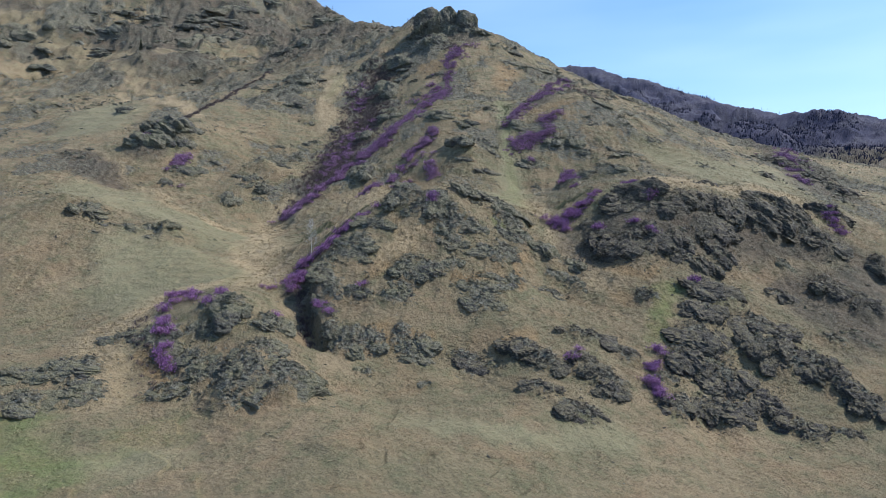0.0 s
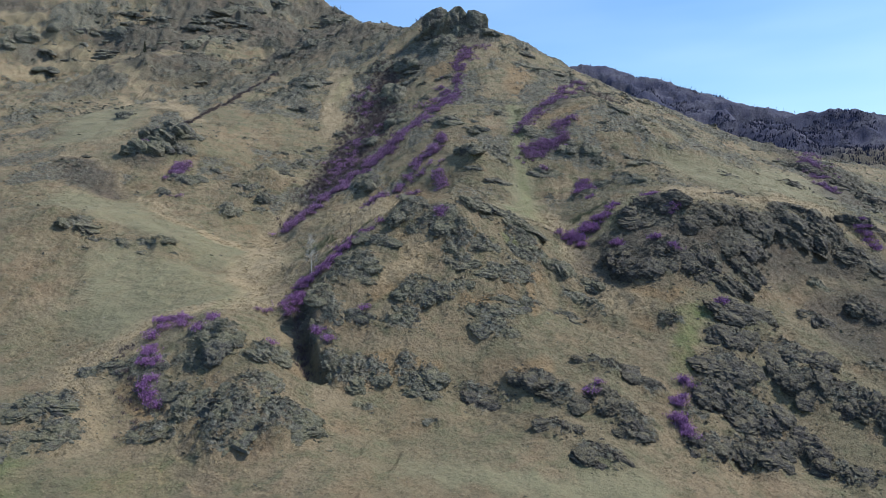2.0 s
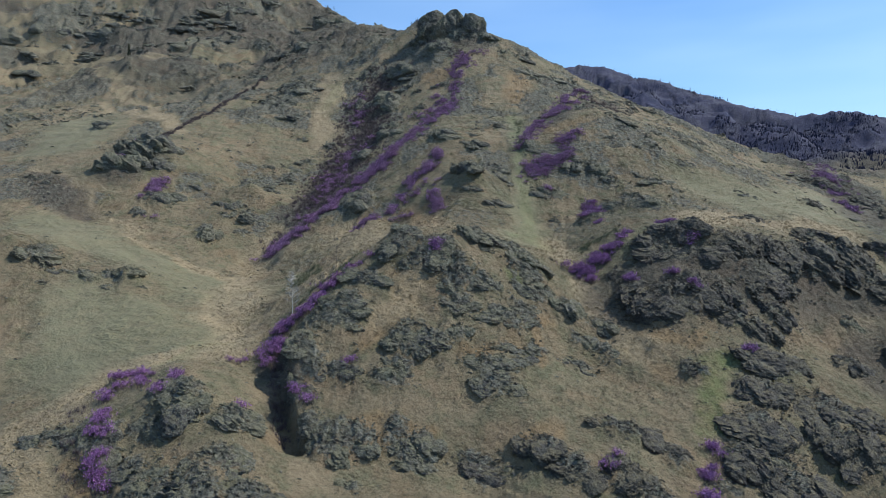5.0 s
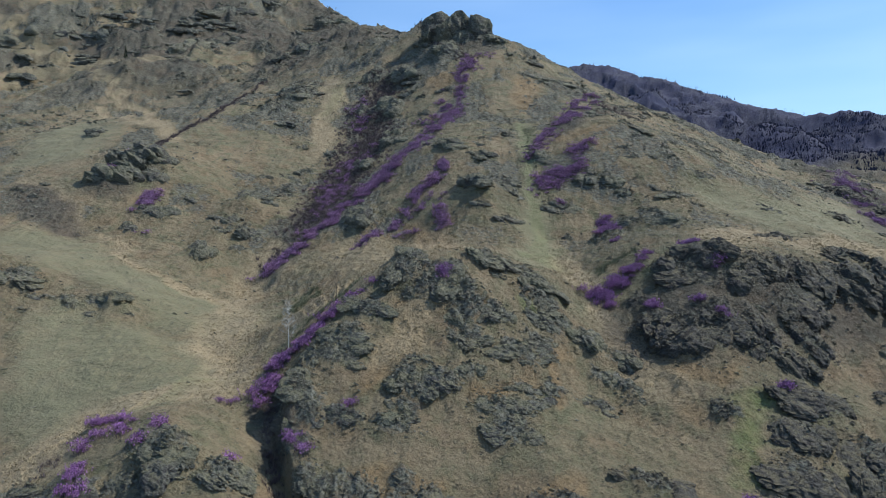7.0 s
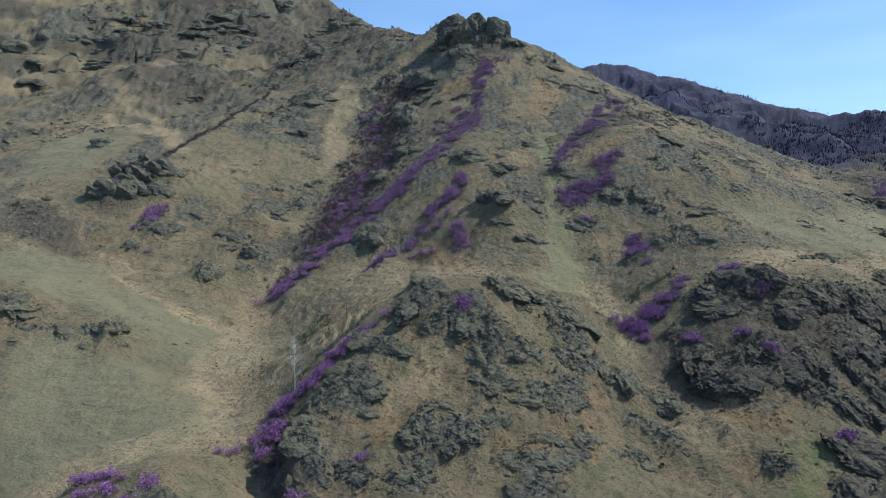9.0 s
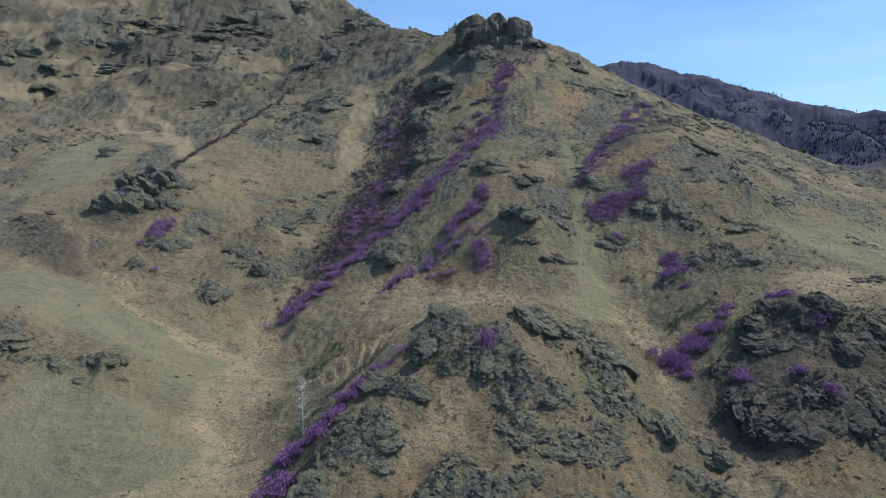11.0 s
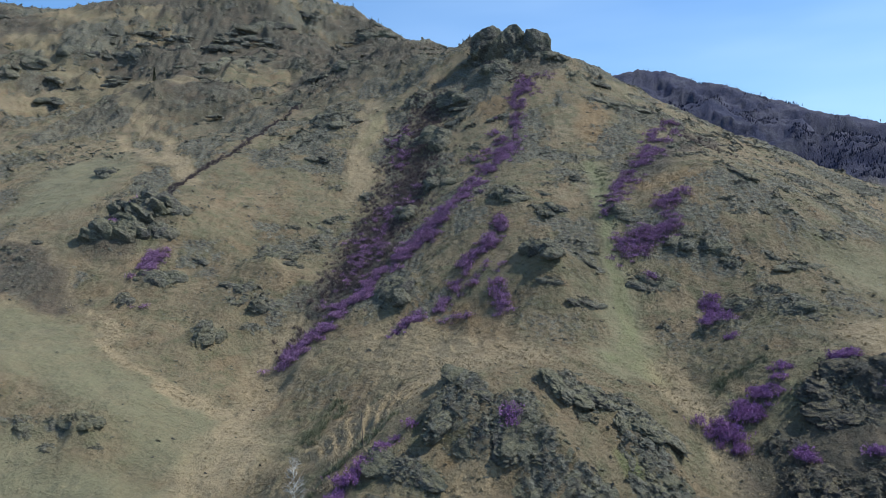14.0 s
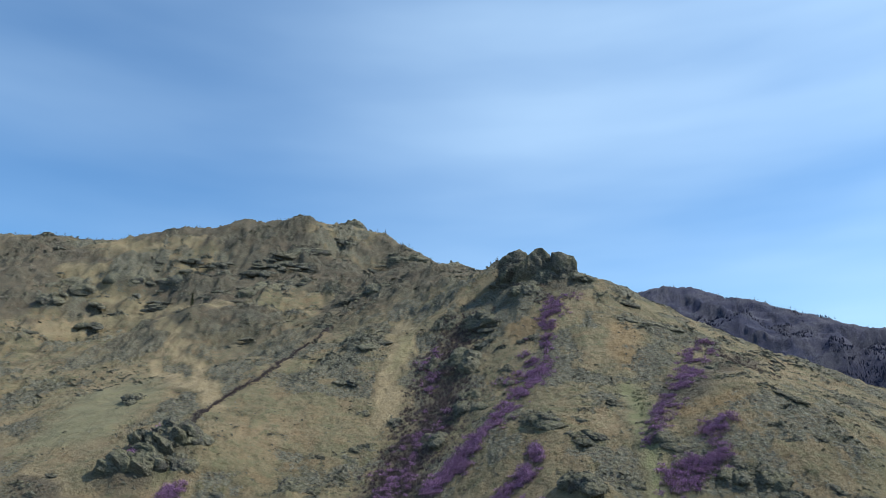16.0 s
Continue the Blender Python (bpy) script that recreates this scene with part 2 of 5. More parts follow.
LOW_CRAGS = ((3.9, 75.6, 7.3, 2.2, -9), (10.5, 76.6, 5.2, 3, -35), (13.9, 73.6, 6.4, 2.5, -29), (12.8, 67.8, 4.8, 2.2, -15),
    (17.2, 64.8, 6.6, 2.7, 4), (21.3, 80.4, 7.7, 2.9, -6), (26.2, 78.6, 5.1, 2.5, -30), (19.4, 73.5, 4.8, 3.1, -32),
    (22.3, 71.7, 5.2, 3.4, -28), (22, 69.4, 5, 1.8, 7), (35.4, 79.6, 6.2, 4.7, -9), (40, 77.1, 7.4, 4.3, -27),
    (31.9, 70.7, 6.6, 3.6, 14), (38.3, 72, 7.3, 3.7, -2), (44.6, 73.3, 5.4, 3.9, -42), (47.5, 70, 5.5, 3, -52),
    (53.4, 69.2, 3.5, 0.9, -27))
MID_CRAGS = ((44.6, 95.1, 8.9, 3.8, -8), (41.6, 89.6, 7.2, 3.3, 1), (39.3, 84, 9.6, 4.4, -18), (50.6, 88.8, 7.8, 4.4, -38),
    (47.5, 82.6, 6.6, 3.5, -39), (51.1, 81.2, 5.4, 5.2, -27), (54.9, 80.2, 5.4, 5.7, -21), (56.5, 77.4, 5.8, 5.2, -39),
    (58.5, 74.2, 5.3, 4.6, -40), (69, 102.7, 6.7, 5.1, -30), (73.3, 99.3, 6.8, 5.1, -39), (58.5, 99.8, 4.6, 3.3, 2),
    (33.2, 92.6, 3, 1.8, -15), (82.8, 112, 3, 5.9, -19))
KNOLL_TOP = ((-8.2, 104.4, 5.8, 4.7, -42), (-5.3, 102.1, 4.3, 4, -36), (-2.4, 103.1, 7.1, 5, -53), (4.6, 109.8, 7, 3.7, -9),
    (9, 110.6, 8.1, 3.4, 20), (12, 108.3, 6.4, 4.3, 28), (11.8, 104.7, 5, 4.2, 11), (-7.3, 107.9, 8, 2.6, -67),
    (0.2, 101.4, 4.8, 2.9, -45))
KNOLL_FACE = ((0.5, 98.5, 5.8, 3.4, -18), (0.5, 95.2, 5.5, 2.9, -16), (4.7, 98.9, 4.4, 2.4, -14), (13, 101.8, 4.9, 3.8, -3),
    (17, 101.7, 6, 3.5, -1), (7.4, 94.4, 7.6, 2.2, 16), (10.1, 97.4, 5.6, 1.9, 21), (22.3, 101, 4.9, 2.5, -19),
    (19, 97.6, 4.1, 2.4, -18), (21.9, 96.3, 4.4, 2.4, -29), (17.6, 92.8, 4.9, 1.6, -6), (-13.4, 99.7, 8.1, 2.2, -30),
    (-15.1, 94.9, 7.5, 2.9, -33), (-16.5, 92.1, 5.3, 2.5, -24), (-13.7, 91.1, 2.4, 1.6, -7), (-6.5, 88.7, 4.9, 3.7, -5),
    (-2.7, 88.2, 5, 3.5, -12), (1.9, 99.5, 4.2, 1.8, -20))
KNOLL_LOW = ((7.6, 90, 4.4, 0.9, 8), (5.2, 86.9, 7.2, 2.1, 2), (10.1, 89.5, 2.9, 0.8, 17), (5.3, 84.6, 6.4, 2.6, -6),
    (-18.5, 85.4, 5.7, 2.8, -39), (-13.9, 84.4, 4.8, 2, -13), (-8.2, 83.7, 5.1, 1.8, -7), (-25.1, 84.5, 3.7, 3.3, 14),
    (33.3, 92.7, 2.8, 2.1, -2))
CRAG = ((28.2, 106.3, 5.3, 6.2, -34), (31.7, 103.1, 7, 5.3, -48), (33.3, 115.8, 5.2, 3.6, -24), (39, 115.9, 8.6, 4.4, -9),
    (36.9, 113.5, 10.9, 3, -5), (33.9, 104.3, 7.3, 3.8, -66), (37.9, 104.6, 7.8, 4.7, -70), (44.4, 113.5, 7.9, 4.2, 15),
    (48, 116.2, 5.6, 4.7, -13), (51.8, 117.3, 5.7, 5.9, 3), (56.3, 117.6, 6.2, 6.4, -10), (41.9, 104.7, 4.8, 4.8, -8),
    (42.3, 101.7, 3.9, 2.6, 2), (50.5, 110.5, 10.3, 5.2, 13), (45.6, 100.8, 4.8, 4.2, 4), (50.4, 105.4, 4.6, 4.9, 17),
    (27.1, 111.8, 3.1, 2.1, -35))
BENCH = ((57.5, 134.1, 5.7, 3.4, 39), (83.3, 159.8, 8.9, 3.8, 50), (106.5, 181.4, 19.4, 7, 42), (105.1, 165.9, 6, 5.2, 41),
    (67.8, 128.7, 7.7, 4.6, 18), (103.7, 195.5, 8.5, 6, -70))
EAST_MASS = ((62.3, 118.9, 9.5, 7.8, 16), (70.6, 121.5, 7.9, 8.6, -4), (73.3, 116, 9, 5.9, -4), (82.4, 128.1, 5.8, 7.3, 11))
WEST_CRAG = ((-83.9, 169, 9.6, 8.6, 70), (-83.5, 175.1, 6, 8.8, 57), (-80.1, 179.1, 9.1, 8.2, 57), (-75.6, 171.6, 6, 3.8, -1),
    (-75.8, 178.7, 5.4, 3.7, 61), (-69.5, 159.1, 7.6, 4, 1), (-53.7, 176.9, 6.5, 3.7, -43), (-52.5, 160.8, 3.8, 2.2, 13),
    (-47.8, 158.5, 7.8, 4, -13), (-47.9, 151.1, 4.6, 2.4, 12), (-53.2, 144.8, 4.1, 4.5, -7), (-72.5, 152.7, 3.3, 2.9, -37),
    (-108.2, 206.9, 6.4, 3.9, -48), (-54.1, 222, 6.5, 2.4, 7), (-59.6, 252.2, 16.9, 7.2, -55), (-56.3, 160.7, 2.6, 1.4, -7))
WEST_BUMP = ((-72.3, 116.1, 5.7, 5.3, -2), (-66.5, 113.3, 5.2, 1.1, 15), (-58.3, 114.2, 6.4, 1.2, -13), (-52.6, 112.1, 1.3, 0.4, 28), (-67.9, 109, 3.5, 0.7, 9))
FAR_WEST = ((-243.9, 360.5, 27.3, 11, 15), (-223.7, 371.4, 28, 12, -22), (-208.1, 327.8, 12.8, 3.7, 2), (-191.1, 371, 25.4, 9, -26),
    (-142, 361.6, 24.2, 10.2, 58), (-120.4, 328.2, 18.3, 3.7, -15), (-100.5, 357.4, 21.1, 6.1, -51), (-75.4, 336, 18.5, 7.3, -62),
    (-225.9, 424.8, 25, 8.9, -15), (-169.9, 427.4, 25, 10.2, 42), (-154.7, 441, 31.5, 12.7, 38), (-147.8, 305.3, 5.7, 4.3, -10),
    (-138.9, 411.4, 29.5, 7.9, 31), (-237.2, 334.7, 11.8, 7.3, 9), (-79.5, 430.8, 22.9, 5.8, 6), (-85.7, 292.1, 10.1, 2.8, -42),
    (-171, 380.7, 8.1, 4, -33))
RIDGE = ((-31.6, 253.7, 9.5, 8.7, -14), (-20.7, 246, 13.3, 6.5, -32), (-24.7, 225.1, 12.2, 8.5, -61), (-33.6, 228.4, 4, 5.2, -45),
    (-20.5, 198.6, 10.8, 4.7, -55), (-26.3, 187.1, 8.8, 4.3, -54), (-3.2, 169.3, 7.8, 3.8, -42), (3.3, 147.2, 7.1, 3.8, -62),
    (-22.5, 151.9, 7.6, 5.3, -38), (-7.1, 254.6, 10.9, 6, -45), (-15.3, 266.6, 6.7, 4.2, -49), (-38, 203.4, 4.5, 2.4, -55),
    (4, 161.4, 3, 1.6, -20), (-20.9, 207.2, 5.8, 3.4, -60))
EAST = ((32.4, 232.9, 11.8, 3.6, 17), (40.2, 202.4, 7.2, 3.4, -5), (17.5, 162.5, 6.7, 4.1, -45), (27.1, 154.6, 5.2, 3.3, -9),
    (31.5, 153.7, 4.7, 3.3, -23), (33.7, 150.9, 3.2, 1.7, -18), (20.1, 147, 7.8, 3, -5), (32.6, 142.4, 8.8, 2.4, -57),
    (37.2, 144.2, 6.4, 1.9, -47), (38, 138.1, 10, 4.9, -59), (27.6, 136.2, 4.8, 3.6, -70), (20.4, 139.2, 1.8, 1.1, -26),
    (44, 149.7, 8, 1.5, 7), (8.7, 139.1, 5.8, 1.3, 15), (16.5, 247.5, 4, 2.3, 0))
PEAK = ((-13, 282.9, 7, 3, -49), (9.5, 258.5, 8, 3, -5), (-6.5, 259.5, 8, 3.5, -30), (14.5, 257.3, 5.2, 2.6, -7), (38.9, 265.8, 13.4, 1.7, 80))

OUTCROPS = {
    "west wall": WEST_WALL, "knob": KNOB, "knoll foot": KNOLL_BASE, "low crags": LOW_CRAGS, "middle crags": MID_CRAGS,
    "east crag": CRAG, "upper crags": EAST_MASS, "bench": BENCH, "knoll top": KNOLL_TOP, "knoll face": KNOLL_FACE, "lower knoll": KNOLL_LOW,
    "west crag": WEST_CRAG, "west slope": WEST_BUMP, "main ridge": RIDGE, "summit": PEAK, "east slope": EAST, "far west hill": FAR_WEST,
}


ROCKY_LINES = (
    (((-16, 88), (-4, 92), (6, 95), (14, 100)), 7.0), (((24, 152), (38, 165), (60, 168)), 9.0), (((-60, 160), (-46, 180), (-54, 215)), 11.0),
    (((-12, 165), (-18, 200), (-12, 245), (0, 258)), 11.0), (((-240, 360), (-160, 380), (-100, 430)), 55.0), (((30, 108), (50, 110), (76, 117)), 7.0),
    (((12, 72), (35, 76), (55, 84), (70, 98)), 6.0), (((-36, 70), (-22, 70)), 6.0), (((-76, 116), (-56, 114)), 5.0), (((20, 240), (48, 225), (75, 240)), 10.0),
    (((-10, 108), (4, 108), (14, 106)), 5.0), (((-130, 300), (-90, 330), (-60, 300)), 25.0), (((95, 200), (112, 215), (110, 240)), 12.0),
    (((-105, 165), (-84, 149)), 5.0), (((-58, 62), (-45, 64)), 4.0), (((42, 142), (60, 175), (72, 215), (62, 250)), 14.0), (((2, 140), (8, 170), (8, 212)), 7.0), (((40, 165), (36, 190), (48, 215)), 9.0), (((-64, 225), (-56, 262)), 11.0), (((90, 150), (104, 172)), 9.0),
)


def small_outcrops(seed):
    """Lesser crags strewn over the rocky slopes: more and larger ones on the far hill."""
    rng = np.random.default_rng(seed)
    rows_near, rows_far = [], []
    for line, width in ROCKY_LINES:
        line = np.array(line, float)
        long = np.hypot(*np.diff(line, axis=0).T).sum()
        far = line[:, 1].mean() > 270
        for _ in range(int(np.clip(long * width / (60 if far else 34), 4, 150 if far else 26))):
            k = rng.uniform(0, len(line) - 1.001)
            at = line[int(k)] + (line[int(k) + 1] - line[int(k)]) * (k % 1) + rng.normal(0, 0.55 * width, 2)
            size = rng.uniform(3, 11) if far else rng.uniform(1.6, 4.2) * (1 + max(0, at[1] - 150) / 150)
            (rows_far if far else rows_near).append((at[0], at[1], size, size * (rng.uniform(0.22, 0.36) if far else rng.uniform(0.3, 0.5)), rng.uniform(-45, 25)))
    return rows_near, rows_far


OUTCROPS["rocky slopes"], OUTCROPS["far hillside"] = small_outcrops(9)
CLEFT = ((-20.5, 95.0), (-21.3, 86.0), (-18.6, 79.5), (-15.5, 74.5))     # a wall of rock along the knoll


def cleft_side(x, y):
    """Distance west of the wall."""
    return np.interp(-y, [-c[1] for c in CLEFT], [c[0] for c in CLEFT]) - x


for where, rows_of in OUTCROPS.items():
    OUTCROPS[where] = [r for r in rows_of if not (72 < r[1] < 96 and -1.5 < cleft_side(r[0], r[1]) < 6.0)]
OUTCROPS["cleft"] = [(-19.2, 92.5, 4.5, 2.2, 85), (-20.0, 87.5, 5.0, 2.6, 80), (-18.7, 82.5, 5.0, 2.6, -70), (-16.6, 78.0, 4.5, 2.4, -60), (-13.6, 74.5, 4.5, 2.2, -40)]


def stony_and_lift(x, y):
    """How far the ground is broken rock, 0 to 1, near the outcrops and less on the rocky slopes; and how far it stands proud there."""
    out = (0.40 + 0.15 * smooth(110, 150, y)) * patches(x, y, ROCKY_LINES) * smooth(-0.25, 0.2, fbm(x, y, 7.0, 4, 131))
    out = np.maximum(out, (0.34 + 0.52 * smooth(110, 150, y)) * smooth(-0.24, 0.20, fbm(x, y, 13.0, 5, 133, 0.65)) * smooth(66, 100, y) * (1 - patches(x, y, MEADOW_LINES)) * (1 - patches(x, y, STRAW_LINES)))
    lift = np.zeros_like(x)
    wx, wy = x + 1.4 * fbm(x, y, 3.2, 4, 141, 0.6), y + 1.4 * fbm(x, y, 3.2, 4, 151, 0.6)
    for rows_of in OUTCROPS.values():
        for ox, oy, length, high, turn in rows_of:
            reach = length * 1.1 + high
            near = np.nonzero((np.abs(x - ox) < reach) & (np.abs(y - oy) < reach))
            if len(near[0]):
                c, s = math.cos(radians(turn)), math.sin(radians(turn))
                dx, dy = wx[near] - ox, wy[near] - oy
                u, v = (c * dx + s * dy) / (0.54 * length), (c * dy - s * dx) / (0.54 * high + 0.10 * length)
                far = u * u + v * v
                out[near] = np.maximum(out[near], np.exp(-1.2 * far ** 1.4))
                lift[near] = np.maximum(lift[near], high * (0.40 * np.exp(-1.0 * far ** 1.4) - 0.10 * np.exp(-0.5 * far)))
    return out, lift


def stony(x, y):
    return stony_and_lift(x, y)[0]


STRAW_LINES = (
    (((-41, 152), (-41, 140), (-39, 126), (-35.8, 106), (-31, 94), (-44, 87)), 4.5),
    (((17.5, 128), (19.2, 115), (22.2, 109), (25, 103), (29, 95)), 3.2),
    (((-40, 205), (-46, 240), (-51, 278)), 4.0),
    (((-22, 140), (-12, 130), (-3, 124), (-14, 116), (-24, 114)), 7.0),
    (((-46, 84), (-50, 74), (-42, 62)), 4.5),
    (((-170, 320), (-120, 262), (-84, 200)), 3.2),
    (((-260, 380), (-200, 345), (-150, 330)), 10.0),
    (((45, 128), (62, 134), (78, 138)), 5.0),
    (((-104.6, 170.7), (-91, 159.4), (-81.4, 151.5), (-70.6, 142.4), (-55, 133), (-43, 128)), 1.7),
    (((-143.6, 271), (-108.5, 227), (-94, 212.5)), 2.4),
    (((-212, 419), (-234, 409), (-262, 413)), 9.0),
    (((-223, 318), (-204, 334)), 7.0),
    (((-13, 90), (-7, 95.4), (-5.7, 98)), 1.8),
)
GREEN_LINES = (
    (((-47, 53), (-41, 45), (-50, 40)), 5.0),
    (((33.5, 87.5), (31, 83), (38, 94)), 1.6),
    (((36, 89), (40, 95)), 1.6),
    (((10.5, 103), (12.5, 100)), 1.2),
)
RUSSET_LINES = (
    (((-13.7, 88.3), (-9.7, 92.6), (-6.4, 96.7)), 1.9),
    (((0, 89.2), (6.5, 91.9)), 1.6),
    (((11, 92.2), (15.8, 97.2)), 1.1),
    (((-8.4, 100.2), (-4.8, 99.5)), 1.0),
    (((29.5, 98), (37, 98.3)), 1.7),
    (((-6.2, 229.1), (-9.6, 237.5)), 4.0),
    (((26.2, 171.7), (33.6, 171.7)), 2.8),
    (((-19.4, 145.6), (-7.8, 141.4), (-3.6, 128.4)), 2.6),
    (((17.8, 207.2), (21.8, 225.5)), 4.5),
    (((-36.8, 68.7), (-41, 71.4)), 1.2),
    (((-12.3, 77.8), (-2.4, 78.5)), 1.5),
    (((6.7, 79.4), (14.3, 79.6)), 1.4),
    (((30.5, 91.2), (29.4, 94.2)), 1.9),
)
PALE_GREEN_LINES = (
    (((13.6, 129), (14.1, 145.7), (14.5, 163.4), (16.4, 192.3)), 1.7),
    (((16, 126.4), (14.2, 133.5)), 1.9),
    (((-36.4, 95.4), (-35.4, 88.4)), 2.2),
    (((-44.3, 232.6), (-47.4, 256.3)), 2.5),
    (((-40.2, 44.4), (-33.8, 50.9), (-29.5, 55.7)), 2.8),
)
HEATH_LINES = (
    (((98, 160), (110, 195), (114, 240)), 9.0),
    (((28, 106), (45, 110), (76, 116)), 7.0), (((-34, 158), (-29, 200), (-26, 252)), 7.0), (((62, 98), (78, 106)), 6.0),
    (((-84, 166), (-80, 176)), 5.0), (((-24, 92), (-22, 84)), 2.5), (((-104, 164), (-84, 150)), 5.0),
    (((-14, 288), (-4, 268), (6, 252)), 6.0), (((66, 92), (84, 112)), 7.0), (((26, 178), (38, 205), (48, 222)), 5.0),
)
MEADOW_LINES = (
    (((-60.8, 107), (-47.3, 103), (-39.2, 91.1)), 7.5),
    (((-60.5, 128.8), (-49.6, 126.5), (-39.3, 114.5)), 5.0),
    (((-64.2, 106.1), (-56.4, 98.9)), 4.4),
    (((-39.4, 106.1), (-34.9, 91.8)), 3.9),
    (((-88, 138), (-60, 126), (-46, 121), (-39, 117)), 9.0),
    (((-58, 104), (-52, 92)), 8.0),
    (((13, 128), (14, 146), (17, 189)), 4.0),
    (((58, 150), (75, 152), (92, 170)), 12.0),
    (((-36, 47), (-28, 49)), 4.0),
    (((-4, 60), (6, 57), (22, 60)), 3.5),
    (((-110, 190), (-125, 225)), 14.0),
)


FAR_CREST = tuple(p[:2] for p in FEATURES["far_range"])
WEST_CREST = tuple(p[:2] for p in FEATURES["west_skyline"])


def ground_height(x, y, known=None):
    """The land with its hummocks, cattle terraces and broken rock."""
    x, y = np.asarray(x, float), np.asarray(y, float)
    base = lie(x, y)
    rock, lift = stony_and_lift(x, y) if known is None else known
    base = base + lift
    if np.any((np.abs(x + 20) < 9) & (np.abs(y - 85) < 14)):
        side = cleft_side(x, y) + 0.9 * fbm(x, y, 2.5, 3, 161)
        base = base - 3.0 * smooth(-0.1, 0.7, side) * np.exp(-np.clip(side - 0.6, 0, None) ** 2 / 22.0) * smooth(72, 77, y) * (1 - smooth(91, 97, y))
    far = np.hypot(x, y + 45)
    big = smooth(200, 420, far)
    rugged = smooth(66, 95, y) * (1 - 0.8 * patches(x, y, MEADOW_LINES))
    hummock = 0.55 * fbm(x, y, 5.0, 4, 11) + 0.55 * rugged * (0.2 - np.abs(fbm(x, y, 2.6, 3, 13, 0.6))) + big * 8.0 * fbm(x, y, 48.0, 5, 37, 0.6) * smooth(250, 330, y) * (1 - 0.75 * along(x, y, WEST_CREST, 14.0))
    phase = base / 1.15 + 2.2 * fbm(x, y, 12.0, 3, 23)
    saw = phase - np.floor(phase)
    terrace = (0.34 + 0.42 * patches(x, y, STRAW_LINES[3:4])) * (saw * saw - 0.33) * (1 - rock) * smooth(-0.1, 0.25, fbm(x, y, 24.0, 2, 41)) * smooth(55, 90, far)
    dip = 0.78 * x - 0.35 * y + 0.5 * base
    layer = dip / 1.5 + 1.1 * fbm(x, y, 4.0, 3, 51)
    step = layer - np.floor(layer)
    ridged = 0.5 - np.abs(fbm(x, y, 2.2, 4, 61, 0.66))
    grain = 0.5 - np.abs(fbm(0.8 * x + 0.4 * y, 0.8 * y - 0.4 * x, 0.9, 2, 67, 0.7))
    crags = rock * (0.9 * ridged + 0.4 * step + 0.4 * grain - 0.6) + (0.3 + rock) * big * 7.5 * (0.3 - np.abs(fbm(x, y, 24.0, 5, 181, 0.66)))
    if np.any(y > 560):
        gully = np.abs(fbm(x, y, 120.0, 4, 171, 0.5)) * 48 * (1 - along(x, y, FAR_CREST, 45.0)) * smooth(540, 640, y) * smooth(0, 120, x)
        base = base - gully
    return base + hummock + terrace + crags


def height_at(x, y):
    return float(ground_height(np.array([float(x)]), np.array([float(y)]))[0])


def slope_normal(x, y, reach=1.5):
    h = lie(np.array([x - reach, x + reach, x, x]), np.array([y, y, y - reach, y + reach]))
    return Vector((-(h[1] - h[0]) / (2 * reach), -(h[3] - h[2]) / (2 * reach), 1)).normalized()


